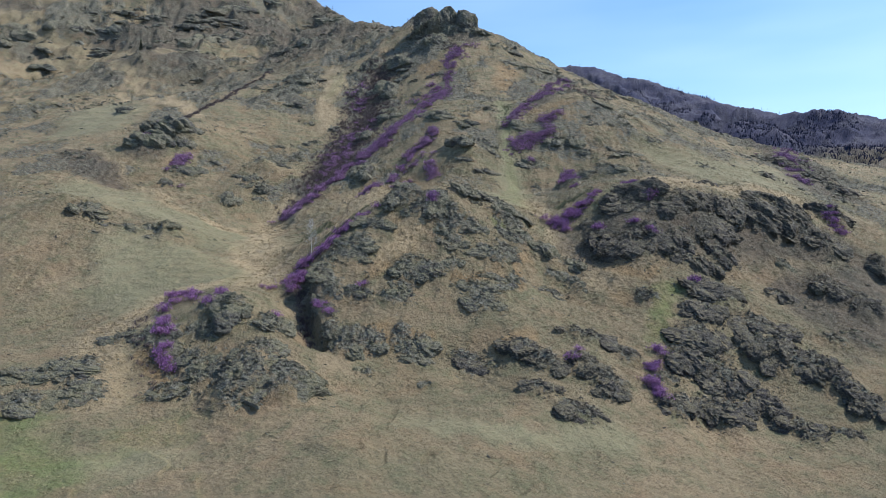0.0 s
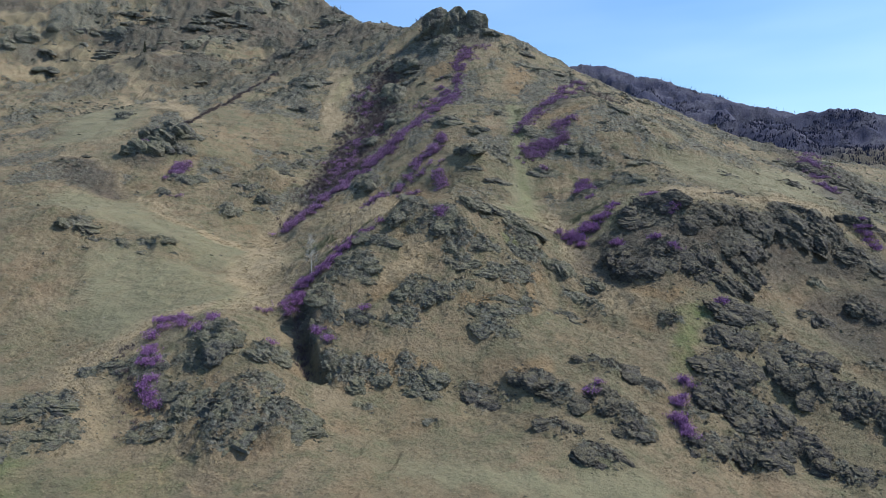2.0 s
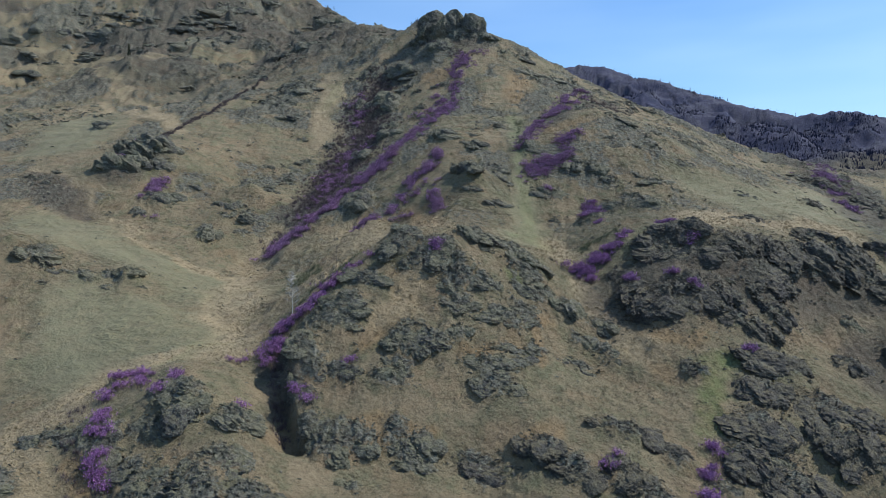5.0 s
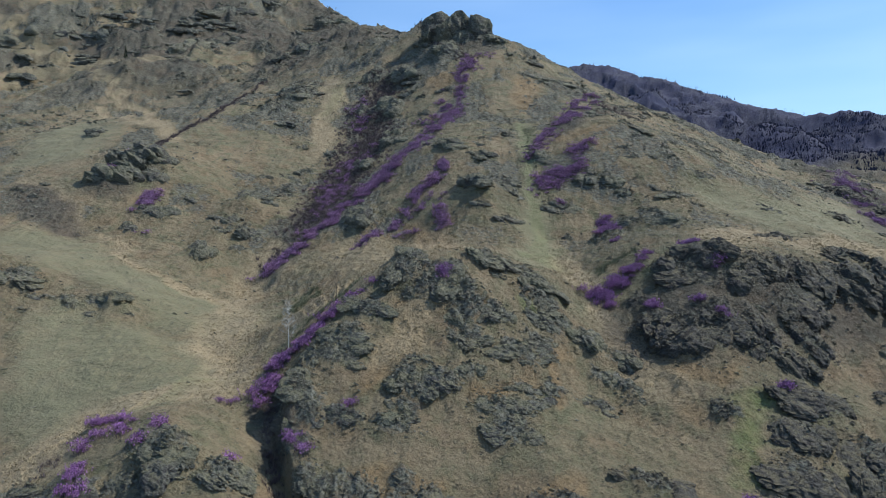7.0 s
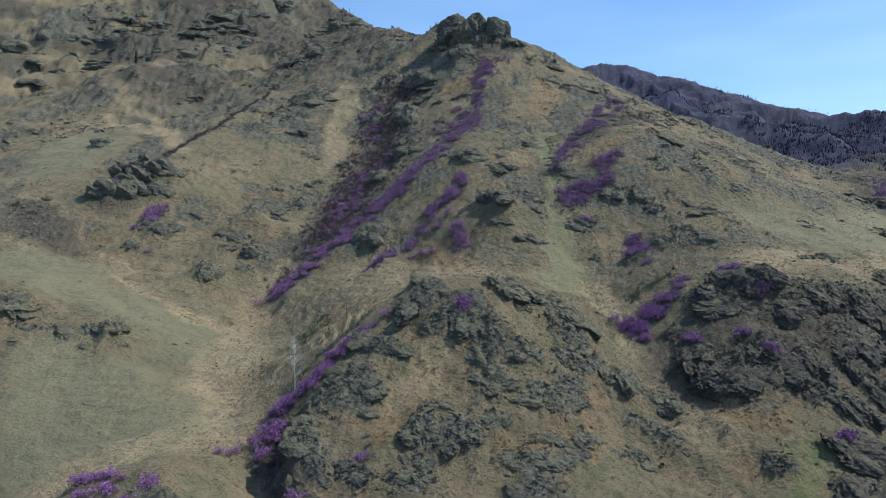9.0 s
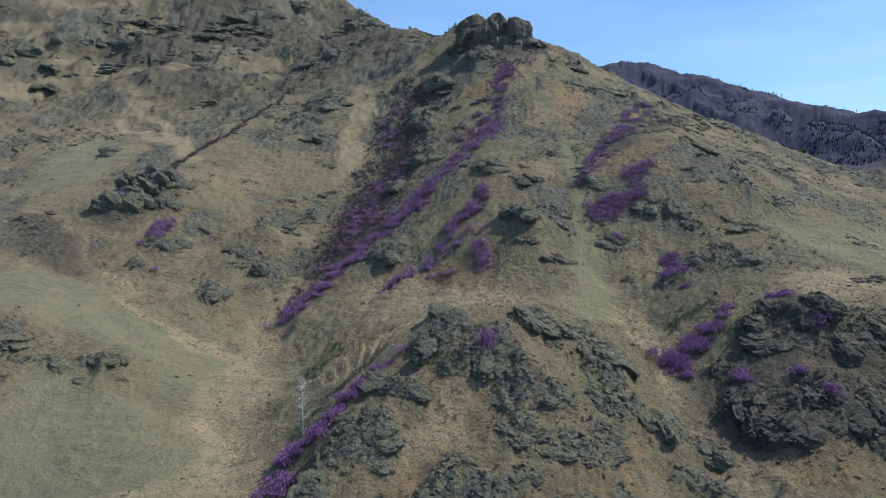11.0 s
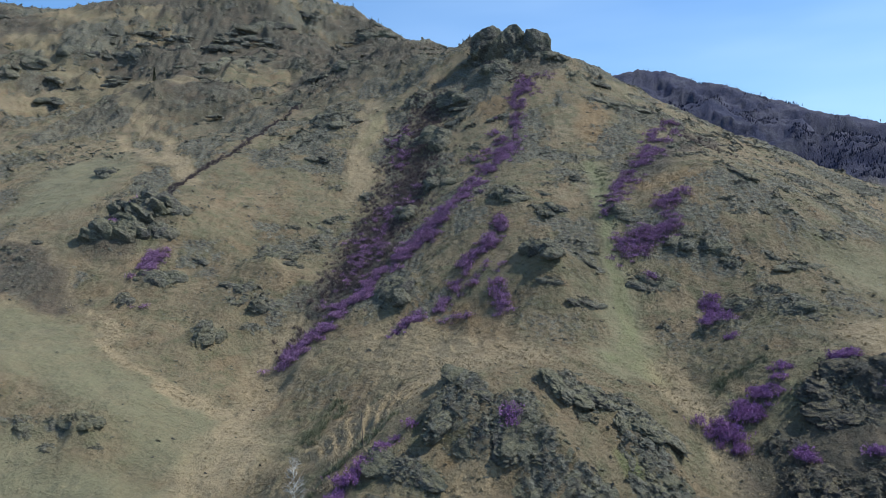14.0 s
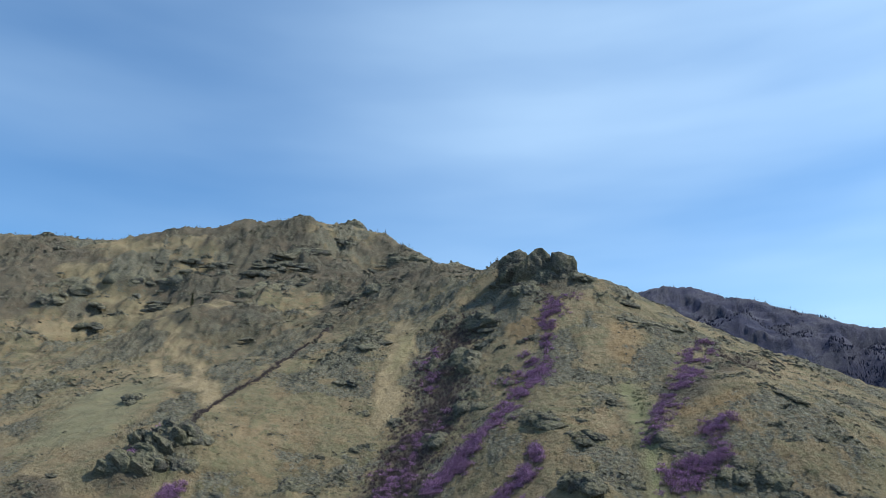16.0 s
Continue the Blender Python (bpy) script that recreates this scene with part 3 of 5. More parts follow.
# ---- materials ----
class Nodes:
    """Short hand for a node material."""

    def __init__(self, name, rough):
        self.m = bpy.data.materials.new(name)
        self.m.use_nodes = True
        self.n, self.l = self.m.node_tree.nodes, self.m.node_tree.links
        self.bsdf = self.n["Principled BSDF"]
        self.bsdf.inputs["Roughness"].default_value = rough
        self.bsdf.inputs["Specular IOR Level"].default_value = 0.25
        self.place = self.n.new("ShaderNodeNewGeometry").outputs["Position"]

    def noise(self, scale, detail=4.0, rough=0.55, squeeze=None):
        n = self.n.new("ShaderNodeTexNoise")
        n.inputs["Scale"].default_value, n.inputs["Detail"].default_value, n.inputs["Roughness"].default_value = scale, detail, rough
        source = self.place
        if squeeze:
            m = self.n.new("ShaderNodeMapping")
            m.vector_type = "TEXTURE"
            m.inputs["Scale"].default_value, m.inputs["Rotation"].default_value = squeeze[:3], squeeze[3:]
            self.l.new(self.place, m.inputs[0])
            source = m.outputs[0]
        self.l.new(source, n.inputs["Vector"])
        return n.outputs["Fac"]

    def attribute(self, name):
        a = self.n.new("ShaderNodeAttribute")
        a.attribute_name = name
        return a.outputs["Fac"]

    def span(self, value, low, high, to_low=0.0, to_high=1.0):
        r = self.n.new("ShaderNodeMapRange")
        for key, v in (("From Min", low), ("From Max", high), ("To Min", to_low), ("To Max", to_high)):
            r.inputs[key].default_value = v
        self.l.new(value, r.inputs["Value"])
        return r.outputs[0]

    def math(self, kind, a, b):
        m = self.n.new("ShaderNodeMath")
        m.operation = kind
        for k, v in enumerate((a, b)):
            if isinstance(v, (int, float)):
                m.inputs[k].default_value = v
            else:
                self.l.new(v, m.inputs[k])
        return m.outputs[0]

    def mix(self, factor, a, b):
        m = self.n.new("ShaderNodeMix")
        m.data_type = "RGBA"
        for key, v in (("Factor", factor), ("A", a), ("B", b)):
            if isinstance(v, tuple):
                m.inputs[key].default_value = (*v, 1)
            elif isinstance(v, (int, float)):
                m.inputs[key].default_value = v
            else:
                self.l.new(v, m.inputs[key])
        return m.outputs["Result"]

    def done(self, color, bumps=()):
        self.l.new(color, self.bsdf.inputs["Base Color"])
        last = None
        for value, distance, strength in bumps:
            b = self.n.new("ShaderNodeBump")
            b.inputs["Distance"].default_value, b.inputs["Strength"].default_value = distance, strength
            self.l.new(value, b.inputs["Height"])
            if last:
                self.l.new(last, b.inputs["Normal"])
            last = b.outputs[0]
        if last:
            self.l.new(last, self.bsdf.inputs["Normal"])
        return self.m


def turf(k):
    """Colours of the dry spring turf: olive, straw, russet, fresh green and heath; painted haze on the far range."""
    broad, mid, fine = k.noise(0.045, 4), k.noise(0.35, 5, 0.6), k.noise(2.6, 5, 0.65)
    color = k.mix(k.span(broad, 0.38, 0.62), (0.159, 0.137, 0.084), (0.219, 0.169, 0.105))
    color = k.mix(k.span(mid, 0.46, 0.66, 0, 0.8), color, (0.114, 0.117, 0.066))
    color = k.mix(k.span(k.noise(0.16, 5, 0.6), 0.50, 0.66, 0, 0.5), color, (0.212, 0.140, 0.082))
    color = k.mix(k.math("MULTIPLY", k.attribute("russet"), k.span(mid, 0.3, 0.6, 0.4, 0.9)), color, (0.235, 0.157, 0.082))
    color = k.mix(k.math("MULTIPLY", k.attribute("meadow"), k.span(mid, 0.3, 0.6, 0.55, 0.95)), color, (0.155, 0.146, 0.088))
    color = k.mix(k.math("MULTIPLY", k.attribute("straw"), k.span(mid, 0.3, 0.6, 0.45, 0.95)), color, (0.287, 0.225, 0.138))
    color = k.mix(k.math("MULTIPLY", k.attribute("fresh"), k.span(mid, 0.3, 0.6, 0.25, 0.6)), color, (0.111, 0.154, 0.047))
    color = k.mix(k.span(fine, 0.46, 0.72, 0.0, 0.45), color, (0.082, 0.070, 0.044))
    color = k.mix(k.span(k.noise(7.5, 4, 0.6), 0.50, 0.74, 0.0, 0.42), color, (0.086, 0.073, 0.048))
    color = k.mix(k.math("MULTIPLY", k.attribute("heath_haze"), k.span(mid, 0.25, 0.6, 0.8, 1.0)), color, (0.058, 0.051, 0.046))
    # far range: aerial haze painted into the turf as dark blue
    color = k.mix(k.span(k.attribute("heath_haze"), 0.80, 0.95), color, k.mix(k.span(k.noise(0.03, 5, 0.6), 0.4, 0.6), (0.017, 0.021, 0.053), (0.048, 0.048, 0.078)))
    return color, mid, fine


def stone(k, fresh=0.0):
    """Grey-green schist with lichen, rust and dark joints."""
    broad, mid, fine = k.noise(0.5, 4), k.noise(1.9, 6, 0.65), k.noise(9.0, 5, 0.6)
    bands = k.noise(1.9, 6, 0.62, (2.6, 0.9, 0.7, 0.45, 0.40, 0.13))     # streaks along the dip of the schist
    color = k.mix(k.span(bands, 0.38, 0.62), (0.050, 0.049, 0.045), (0.200, 0.197, 0.156))
    color = k.mix(k.span(mid, 0.48, 0.70, 0, 0.7), color, (0.146, 0.150, 0.108))
    color = k.mix(k.span(broad, 0.56, 0.72, 0, 0.4), color, (0.130, 0.100, 0.080))
    color = k.mix(k.span(fine, 0.56, 0.76, 0, 0.6), color, (0.270, 0.262, 0.240))
    color = k.mix(k.span(k.noise(3.4, 5, 0.7), 0.54, 0.66, 0, 0.8), color, (0.026, 0.025, 0.027))
    return color, bands, mid, fine


k = Nodes("turf", 0.95)
grass_color, mid, fine = turf(k)
rock_color, bands, stone_mid, stone_fine = stone(k)
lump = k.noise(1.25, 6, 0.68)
rough = k.math("ADD", 0.5, k.math("MULTIPLY", k.attribute("stony"), 0.9))
rough = k.math("MULTIPLY", rough, k.span(k.attribute("meadow"), 0, 1, 1.0, 0.35))
bare = k.span(k.math("ADD", k.math("MULTIPLY", k.attribute("stony"), 0.54), lump), 0.82, 1.00)
bare = k.math("MULTIPLY", bare, k.span(k.attribute("heath_haze"), 0, 1, 1.0, 0.1))
# turf is darker in the hollows of the lump noise, less so in meadows
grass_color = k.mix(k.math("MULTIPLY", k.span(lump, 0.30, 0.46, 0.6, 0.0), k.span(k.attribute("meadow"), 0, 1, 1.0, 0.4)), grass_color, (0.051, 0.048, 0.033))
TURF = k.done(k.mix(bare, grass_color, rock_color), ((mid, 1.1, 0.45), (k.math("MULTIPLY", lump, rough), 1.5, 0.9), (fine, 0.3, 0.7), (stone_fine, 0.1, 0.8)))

def schist(name, splintered, dark=False):
    k = Nodes(name, 0.88)
    rock_color, bands, mid, fine = stone(k)
    vary = k.n.new("ShaderNodeObjectInfo").outputs["Random"]
    rock_color = k.mix(k.span(vary, 0.5, 1, 0.0, 0.5), rock_color, (0.150, 0.132, 0.092))
    rock_color = k.mix(k.span(vary, 0.0, 0.5, 0.5, 0.0), rock_color, (0.066, 0.060, 0.064))
    rock_color = k.mix(k.span(k.noise(0.22, 4, 0.6), 0.48, 0.62, 0.0, 0.6), rock_color, (0.140, 0.138, 0.090))
    if splintered:
        piece = k.n["Geometry"].outputs["Random Per Island"]
        rock_color = k.mix(k.span(piece, 0.0, 0.45, 0.65, 0.0), rock_color, (0.045, 0.044, 0.037))
        rock_color = k.mix(k.span(piece, 0.55, 1.0, 0.0, 0.6), rock_color, (0.224, 0.214, 0.173))
    if dark:
        rock_color = k.mix(k.span(k.noise(0.4, 4), 0.35, 0.65, 0.4, 0.7), rock_color, (0.044, 0.038, 0.040))
    up = k.n.new("ShaderNodeSeparateXYZ")
    k.l.new(k.n["Geometry"].outputs["True Normal"], up.inputs[0])
    moss = k.math("MULTIPLY", k.span(up.outputs["Z"], 0.52, 0.82, 0, 0.9), k.span(k.noise(0.9, 5, 0.6), 0.42, 0.54))
    grass_on_ledge = k.mix(k.noise(2.2, 5), *(((0.105, 0.094, 0.062), (0.185, 0.158, 0.102)) if dark else ((0.128, 0.128, 0.078), (0.208, 0.186, 0.118))))
    return k.done(k.mix(moss, rock_color, grass_on_ledge), ((bands, 1.2, 0.9), (mid, 0.8, 0.9), (fine, 0.16, 0.9)))


SCHIST, SPLINTER = schist("schist", False), schist("splintered schist", True)
DARK_SCHIST, DARK_SPLINTER = schist("dark schist", False, True), schist("dark splintered schist", True, True)

k = Nodes("dry grass blades", 0.9)
blade_color, mid, fine = turf(k)
vary = k.n["Geometry"].outputs["Random Per Island"]
BLADES = k.done(k.mix(k.span(vary, 0, 1, 0.0, 0.7), blade_color, (0.26, 0.215, 0.135)))

k = Nodes("rhododendron blossom", 0.7)
vary = k.n["Geometry"].outputs["Random Per Island"]
petal = k.mix(k.span(vary, 0.1, 1), (0.110, 0.040, 0.140), (0.430, 0.205, 0.470))
BLOSSOM_PETAL = k.done(k.mix(k.span(k.n.new("ShaderNodeObjectInfo").outputs["Random"], 0, 1, 0, 0.35), petal, (0.190, 0.105, 0.200)))

# petals of distant thickets: less saturated, haze mixed into their colour
k = Nodes("sparse haze-dulled rhododendron blossom", 0.8)
HAZED_PETAL = k.done(k.mix(k.n["Geometry"].outputs["Random Per Island"], (0.125, 0.060, 0.145), (0.400, 0.220, 0.420)))
k = Nodes("leafless twigs", 0.9)
TWIG = k.done(k.mix(k.n["Geometry"].outputs["Random Per Island"], (0.052, 0.038, 0.043), (0.125, 0.098, 0.100)))
k = Nodes("grey-green twigs", 0.9)
SAGE = k.done(k.mix(k.n["Geometry"].outputs["Random Per Island"], (0.090, 0.100, 0.062), (0.170, 0.170, 0.105)))
k = Nodes("birch bark", 0.8)
BIRCH = k.done(k.mix(k.span(k.noise(6, 4, 0.6, (1, 1, 0.33, 0, 0, 0)), 0.55, 0.66), (0.42, 0.41, 0.38), (0.08, 0.07, 0.065)))
k = Nodes("larch bark", 0.9)
LARCH = k.done(k.mix(k.noise(3, 4), (0.050, 0.042, 0.038), (0.105, 0.088, 0.080)))
k = Nodes("conifer needles", 0.9)
NEEDLE = k.done(k.mix(k.n["Geometry"].outputs["Random Per Island"], (0.018, 0.028, 0.014), (0.045, 0.060, 0.028)))
# woods of the far range, their colour blued for distance haze
k = Nodes("haze-blue leafless woods", 0.95)
HAZED_WOODS = k.done(k.mix(k.n["Geometry"].outputs["Random Per Island"], (0.016, 0.019, 0.042), (0.036, 0.037, 0.064)))


# ---- mesh helpers ----
def mesh_of(name, verts, faces, mat, flat=True):
    """A mesh from numpy arrays; all faces have the same number of corners."""
    verts, faces = np.asarray(verts, np.float32), np.asarray(faces, np.int32)
    me = bpy.data.meshes.new(name)
    me.vertices.add(len(verts))
    me.vertices.foreach_set("co", verts.ravel())
    me.loops.add(faces.size)
    me.loops.foreach_set("vertex_index", faces.ravel())
    me.polygons.add(len(faces))
    me.polygons.foreach_set("loop_start", (np.arange(len(faces)) * faces.shape[1]).astype(np.int32))
    me.polygons.foreach_set("use_smooth", np.full(len(faces), not flat))
    me.update(calc_edges=True)
    me.materials.append(mat)
    return me


def give(me, **values):
    for key, v in values.items():
        me.attributes.new(key, "FLOAT", "POINT").data.foreach_set("value", np.asarray(v, np.float32).ravel())


def part_of(name, me, parent, m=None, label=""):
    ob = new(name, me)
    ob.parent = parent
    if m is not None:
        ob.matrix_basis = m
    return tagged(ob, label)


def rods(starts, ends, thick0, thick1, sides=3):
    """Tapered rods from starts to ends, as verts and quads."""
    starts, ends = np.asarray(starts, float), np.asarray(ends, float)
    axis = ends - starts
    axis /= np.linalg.norm(axis, axis=1, keepdims=True) + 1e-9
    helper = np.where(np.abs(axis[:, 2:3]) > 0.9, [[1.0, 0, 0]], [[0, 0, 1.0]])
    u = np.cross(axis, helper)
    u /= np.linalg.norm(u, axis=1, keepdims=True)
    v = np.cross(axis, u)
    n = len(starts)
    ring = []
    for p, t in ((starts, thick0), (ends, thick1)):
        t = np.broadcast_to(np.asarray(t, float), (n,))[:, None]
        for s in range(sides):
            a = 2 * math.pi * s / sides
            ring.append(p + t * (math.cos(a) * u + math.sin(a) * v))
    verts = np.stack(ring, 1).reshape(-1, 3)
    base = (np.arange(n) * 2 * sides)[:, None]
    faces = []
    for s in range(sides):
        s2 = (s + 1) % sides
        faces.append(np.concatenate([base + s, base + s2, base + sides + s2, base + sides + s], 1))
    return verts, np.concatenate(faces)


def blades(base, tip, half):
    """Thin three-cornered blades from base to tip."""
    side = np.random.default_rng(len(base)).normal(size=base.shape)
    side[:, 2] = 0
    side /= np.linalg.norm(side, axis=1, keepdims=True)
    h = np.broadcast_to(np.asarray(half, float), (len(base),))[:, None]
    verts = np.stack([base - side * h, base + side * h, tip], 1).reshape(-1, 3)
    return verts, np.arange(len(verts)).reshape(-1, 3)


def noise3(p, scale, seed, octaves=4):
    out, amp = np.zeros(len(p)), 1.0
    for o in range(octaves):
        s = scale / 2 ** o
        out += amp * (value_noise(p[:, 0] / s + 0.71 * p[:, 2] / s, p[:, 1] / s - 0.53 * p[:, 2] / s, seed + o)
                      + value_noise(p[:, 1] / s + 31, p[:, 2] / s - 7, seed + 50 + o) + value_noise(p[:, 2] / s, p[:, 0] / s, seed + 90 + o)) / 2
        amp *= 0.5
    return out


# ---- ground: one sheet, fine on the hillside and coarse towards the horizon ----
CENTRE = (0.0, -45.0)
angles = np.radians(np.concatenate([np.arange(-44, 44, 0.115), np.arange(44, 316, 4.0)]))
radii = [4.0]
while radii[-1] < 2600:
    r = radii[-1]
    radii.append(r * (1.12 if r < 70 else 1.0034 if r < 330 else 1.0042 if r < 570 else 1.0065 if r < 1050 else 1.03))
RR, AA = np.meshgrid(np.array(radii), angles, indexing="ij")
GX, GY = CENTRE[0] + RR * np.sin(AA), CENTRE[1] + RR * np.cos(AA)
STONY, LIFT = stony_and_lift(GX, GY)
GZ = ground_height(GX, GY, (STONY, LIFT))
rows, cols = GX.shape
verts = np.stack([GX, GY, GZ], -1).reshape(-1, 3)
i, j = np.meshgrid(np.arange(rows - 1), np.arange(cols), indexing="ij")
j2 = (j + 1) % cols
quads = np.stack([i * cols + j, (i + 1) * cols + j, (i + 1) * cols + j2, i * cols + j2], -1).reshape(-1, 4)
hub = np.arange(cols // 4 - 1)
cap = np.stack([hub * 2, hub * 2 + 1, cols - 2 - hub * 2, cols - 1 - hub * 2], -1)
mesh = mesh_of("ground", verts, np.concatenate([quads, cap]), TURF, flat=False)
# the smooth(430, 600) term marks the far range for its painted haze
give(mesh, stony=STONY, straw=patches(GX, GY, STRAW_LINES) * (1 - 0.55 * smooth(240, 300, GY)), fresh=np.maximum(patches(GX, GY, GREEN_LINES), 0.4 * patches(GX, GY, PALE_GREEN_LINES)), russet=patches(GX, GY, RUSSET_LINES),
     heath_haze=np.maximum(np.maximum(0.7 * patches(GX, GY, HEATH_LINES), 0.7 * smooth(250, 330, GY) * smooth(-0.2, 0.15, fbm(GX, GY, 40.0, 5, 305)) * (1 - patches(GX, GY, STRAW_LINES))), smooth(430, 600, GY) * smooth(40, 110, GX)), meadow=patches(GX, GY, MEADOW_LINES))
tagged(new("ground", mesh), "steep hillside of dry turf with gullies, ridges and terraces", "hillside", kind="structure")


# ---- outcrops of schist ----
def rock_block(seed, fine, mat=None):
    """One weathered hump of bedded rock about 1 m across: rounded, with ledges along its layers."""
    rng = np.random.default_rng(seed)
    bm = bmesh.new()
    bmesh.ops.create_icosphere(bm, subdivisions=4 if fine else 3, radius=1)
    d = np.array([v.co[:] for v in bm.verts])
    faces = np.array([[v.index for v in f.verts] for f in bm.faces])
    bm.free()
    cut = rng.normal(size=(9, 3))
    cut /= np.linalg.norm(cut, axis=1, keepdims=True)
    reach = np.min(rng.uniform(0.36, 0.50, 9) / np.maximum(d @ cut.T, 0.05), axis=1)
    p = d * (0.75 * np.minimum(reach, 0.56) + 0.12)[:, None]
    p += d * (0.20 * noise3(p, 0.5, seed * 7 + 3, 3) + 0.12 * (0.4 - np.abs(noise3(p * [0.45, 1, 1], 0.15, seed * 7 + 31, 2))) - 0.09 * np.exp(-np.abs(noise3(p, 0.34, seed * 7 + 61, 2)) / 0.05))[:, None]
    dip = np.array([0.30 + 0.1 * rng.normal(), -0.25, 0.92])
    layer = p @ dip * rng.uniform(8, 13) + 1.2 * noise3(p, 0.5, seed + 200, 3)
    saw = layer - np.floor(layer)
    p[:, :2] *= (1 + 0.09 * (saw - 0.5))[:, None]
    p[:, 2] += 0.05 * (saw - 0.5)
    return mesh_of("rock_block", p, faces, mat or SCHIST)


BLOCKS = [rock_block(s, True) for s in range(1, 17)]
FAR_BLOCKS = [rock_block(s, False) for s in range(21, 33)]
DARK_BLOCKS = [rock_block(s, True, DARK_SCHIST) for s in range(41, 53)]
BOLD_GROUPS = ("west crag", "main ridge")
DARK_GROUPS = ("low crags", "middle crags", "east crag", "upper crags", "bench")
CRUST = np.random.default_rng(41)


def slabs(x, y, size, rng, z=None):
    """Splintered edges of schist standing along the dip of the rock: roof-shaped wedges, as corners (n, 6, 3)."""
    n = len(x)
    long = np.array([0.88, 0.12, -0.38]) + rng.normal(0, 0.34, (n, 3))
    long /= np.linalg.norm(long, axis=1, keepdims=True)
    face = np.array([0.22, -0.30, 0.92]) + rng.normal(0, 0.36, (n, 3))
    face -= long * (long * face).sum(1, keepdims=True)
    face /= np.linalg.norm(face, axis=1, keepdims=True)
    wide = np.cross(face, long)
    a, b, h = size * rng.uniform(0.7, 1.9, n), size * rng.uniform(0.4, 0.85, n), size * rng.uniform(0.25, 0.7, n)
    j = lambda low, high: rng.uniform(low, high, n)
    lean = j(-0.9, 0.5)
    local = np.stack([np.stack([-a * j(0.8, 1.2), -b * j(0.8, 1.2), -h * 0.6], 1), np.stack([a * j(0.8, 1.2), -b * j(0.8, 1.2), -h * 0.6], 1),
                      np.stack([a * j(0.8, 1.2), b * j(0.8, 1.2), -h * 0.6], 1), np.stack([-a * j(0.8, 1.2), b * j(0.8, 1.2), -h * 0.6], 1),
                      np.stack([-a * j(0.3, 1.0), b * lean, h * j(0.4, 1.1)], 1), np.stack([a * j(0.3, 1.0), b * lean, h * j(0.4, 1.1)], 1)], 1)
    z = ground_height(x, y) + 0.12 * size if z is None else z
    return np.stack([x, y, z], 1)[:, None] + local[..., :1] * long[:, None] + local[..., 1:2] * wide[:, None] + local[..., 2:] * face[:, None]


def slab_mesh(name, corners, mat=None):
    base = (np.arange(len(corners)) * 6)[:, None]
    tris = np.array([(0, 1, 5), (0, 5, 4), (2, 3, 4), (2, 4, 5), (1, 2, 5), (3, 0, 4)])
    return mesh_of(name, corners.reshape(-1, 3), (tris[None] + base[..., None]).reshape(-1, 3), mat or SPLINTER)


def crag(x, y, length, high, turn, seed, dark=False, bold=False):
    """The lie of a crag on the slope, its humps of rock as (mesh, local matrix), and splinters on them."""
    rng = random.Random(seed)
    n = slope_normal(x, y)
    up = (n * 0.92 + Vector((0, 0, 1)) * 0.08).normalized()
    ahead = Vector((math.cos(radians(turn)), math.sin(radians(turn)), 0))
    ahead = (ahead - n * ahead.dot(n)).normalized()
    side = up.cross(ahead).normalized()
    ahead = side.cross(up).normalized()
    m = Matrix((ahead, side, up)).transposed().to_4x4()
    m.translation = (x, y, float(lie(np.array([x]), np.array([y]))[0]) - 0.02 * high)
    near = y < 140
    many = 4 if y > 255 else max(3, min(7, round(length * high / 5) + 2))
    tall = 1.0 if y > 255 else 0.8 if y > 130 else 0.62 if x < 17 else 0.8
    tall *= 1.35 if bold else 1.0
    tip = 0.25 if near else 0.14
    humps, edges = [], []
    for b in range(many):
        u = (b + 0.5) / many - 0.5 + rng.uniform(-0.06, 0.06)
        swell = 1 - 0.9 * abs(u) ** 1.3
        size = (length * rng.uniform(0.35, 0.62) + 0.5, high * rng.uniform(0.72, 1.2 if near else 1.0) + 0.2, tall * high * swell * rng.uniform(0.6, 0.95))
        turn_to = Euler((rng.uniform(-tip, tip), rng.uniform(-0.8, 1.1) * tip, rng.uniform(-0.4, 0.4)))
        place = Vector((0.82 * u * length, rng.uniform(-0.36, 0.36) * high, rng.uniform(-0.08, 0.06) * high))
        local = Matrix.LocRotScale(place, turn_to, size)
        me = rng.choice(DARK_BLOCKS if dark else BLOCKS if near else FAR_BLOCKS)
        humps.append((me, local))
        crust = [m @ local @ me.vertices[rng.randrange(len(me.vertices))].co for _ in range(70 if near else 24)]
        crust = np.array([c[:] for c in crust if (c - m.translation).dot(up) > -0.1 * high])
        if len(crust):
            scale = rng.uniform(0.05, 0.10) * max(1.0, 0.35 * high)
            edges.append(slabs(crust[:, 0], crust[:, 1], scale * CRUST.uniform(0.5, 2.6, len(crust)), CRUST, crust[:, 2] - 0.03))
    return m, humps, edges


def outcrop(x, y, length, high, turn, label, group, seed, splinters, dark, bold):
    """A crag that can be told apart: an Empty on the slope with its humps and its splinters under it."""
    m, humps, edges = crag(x, y, length, high, turn, seed, dark, bold)
    top = tagged(new("rock_outcrop"), label, "rock", group)
    top.matrix_world = m
    for me, local in humps:
        part_of("rock_block", me, top, local)
    tagged(part_of("broken_edge", slab_mesh("broken_edge", np.concatenate([splinters] + edges), DARK_SPLINTER if dark else SPLINTER), top, m.inverted(), "splintered slabs of schist"), kind="stuff")


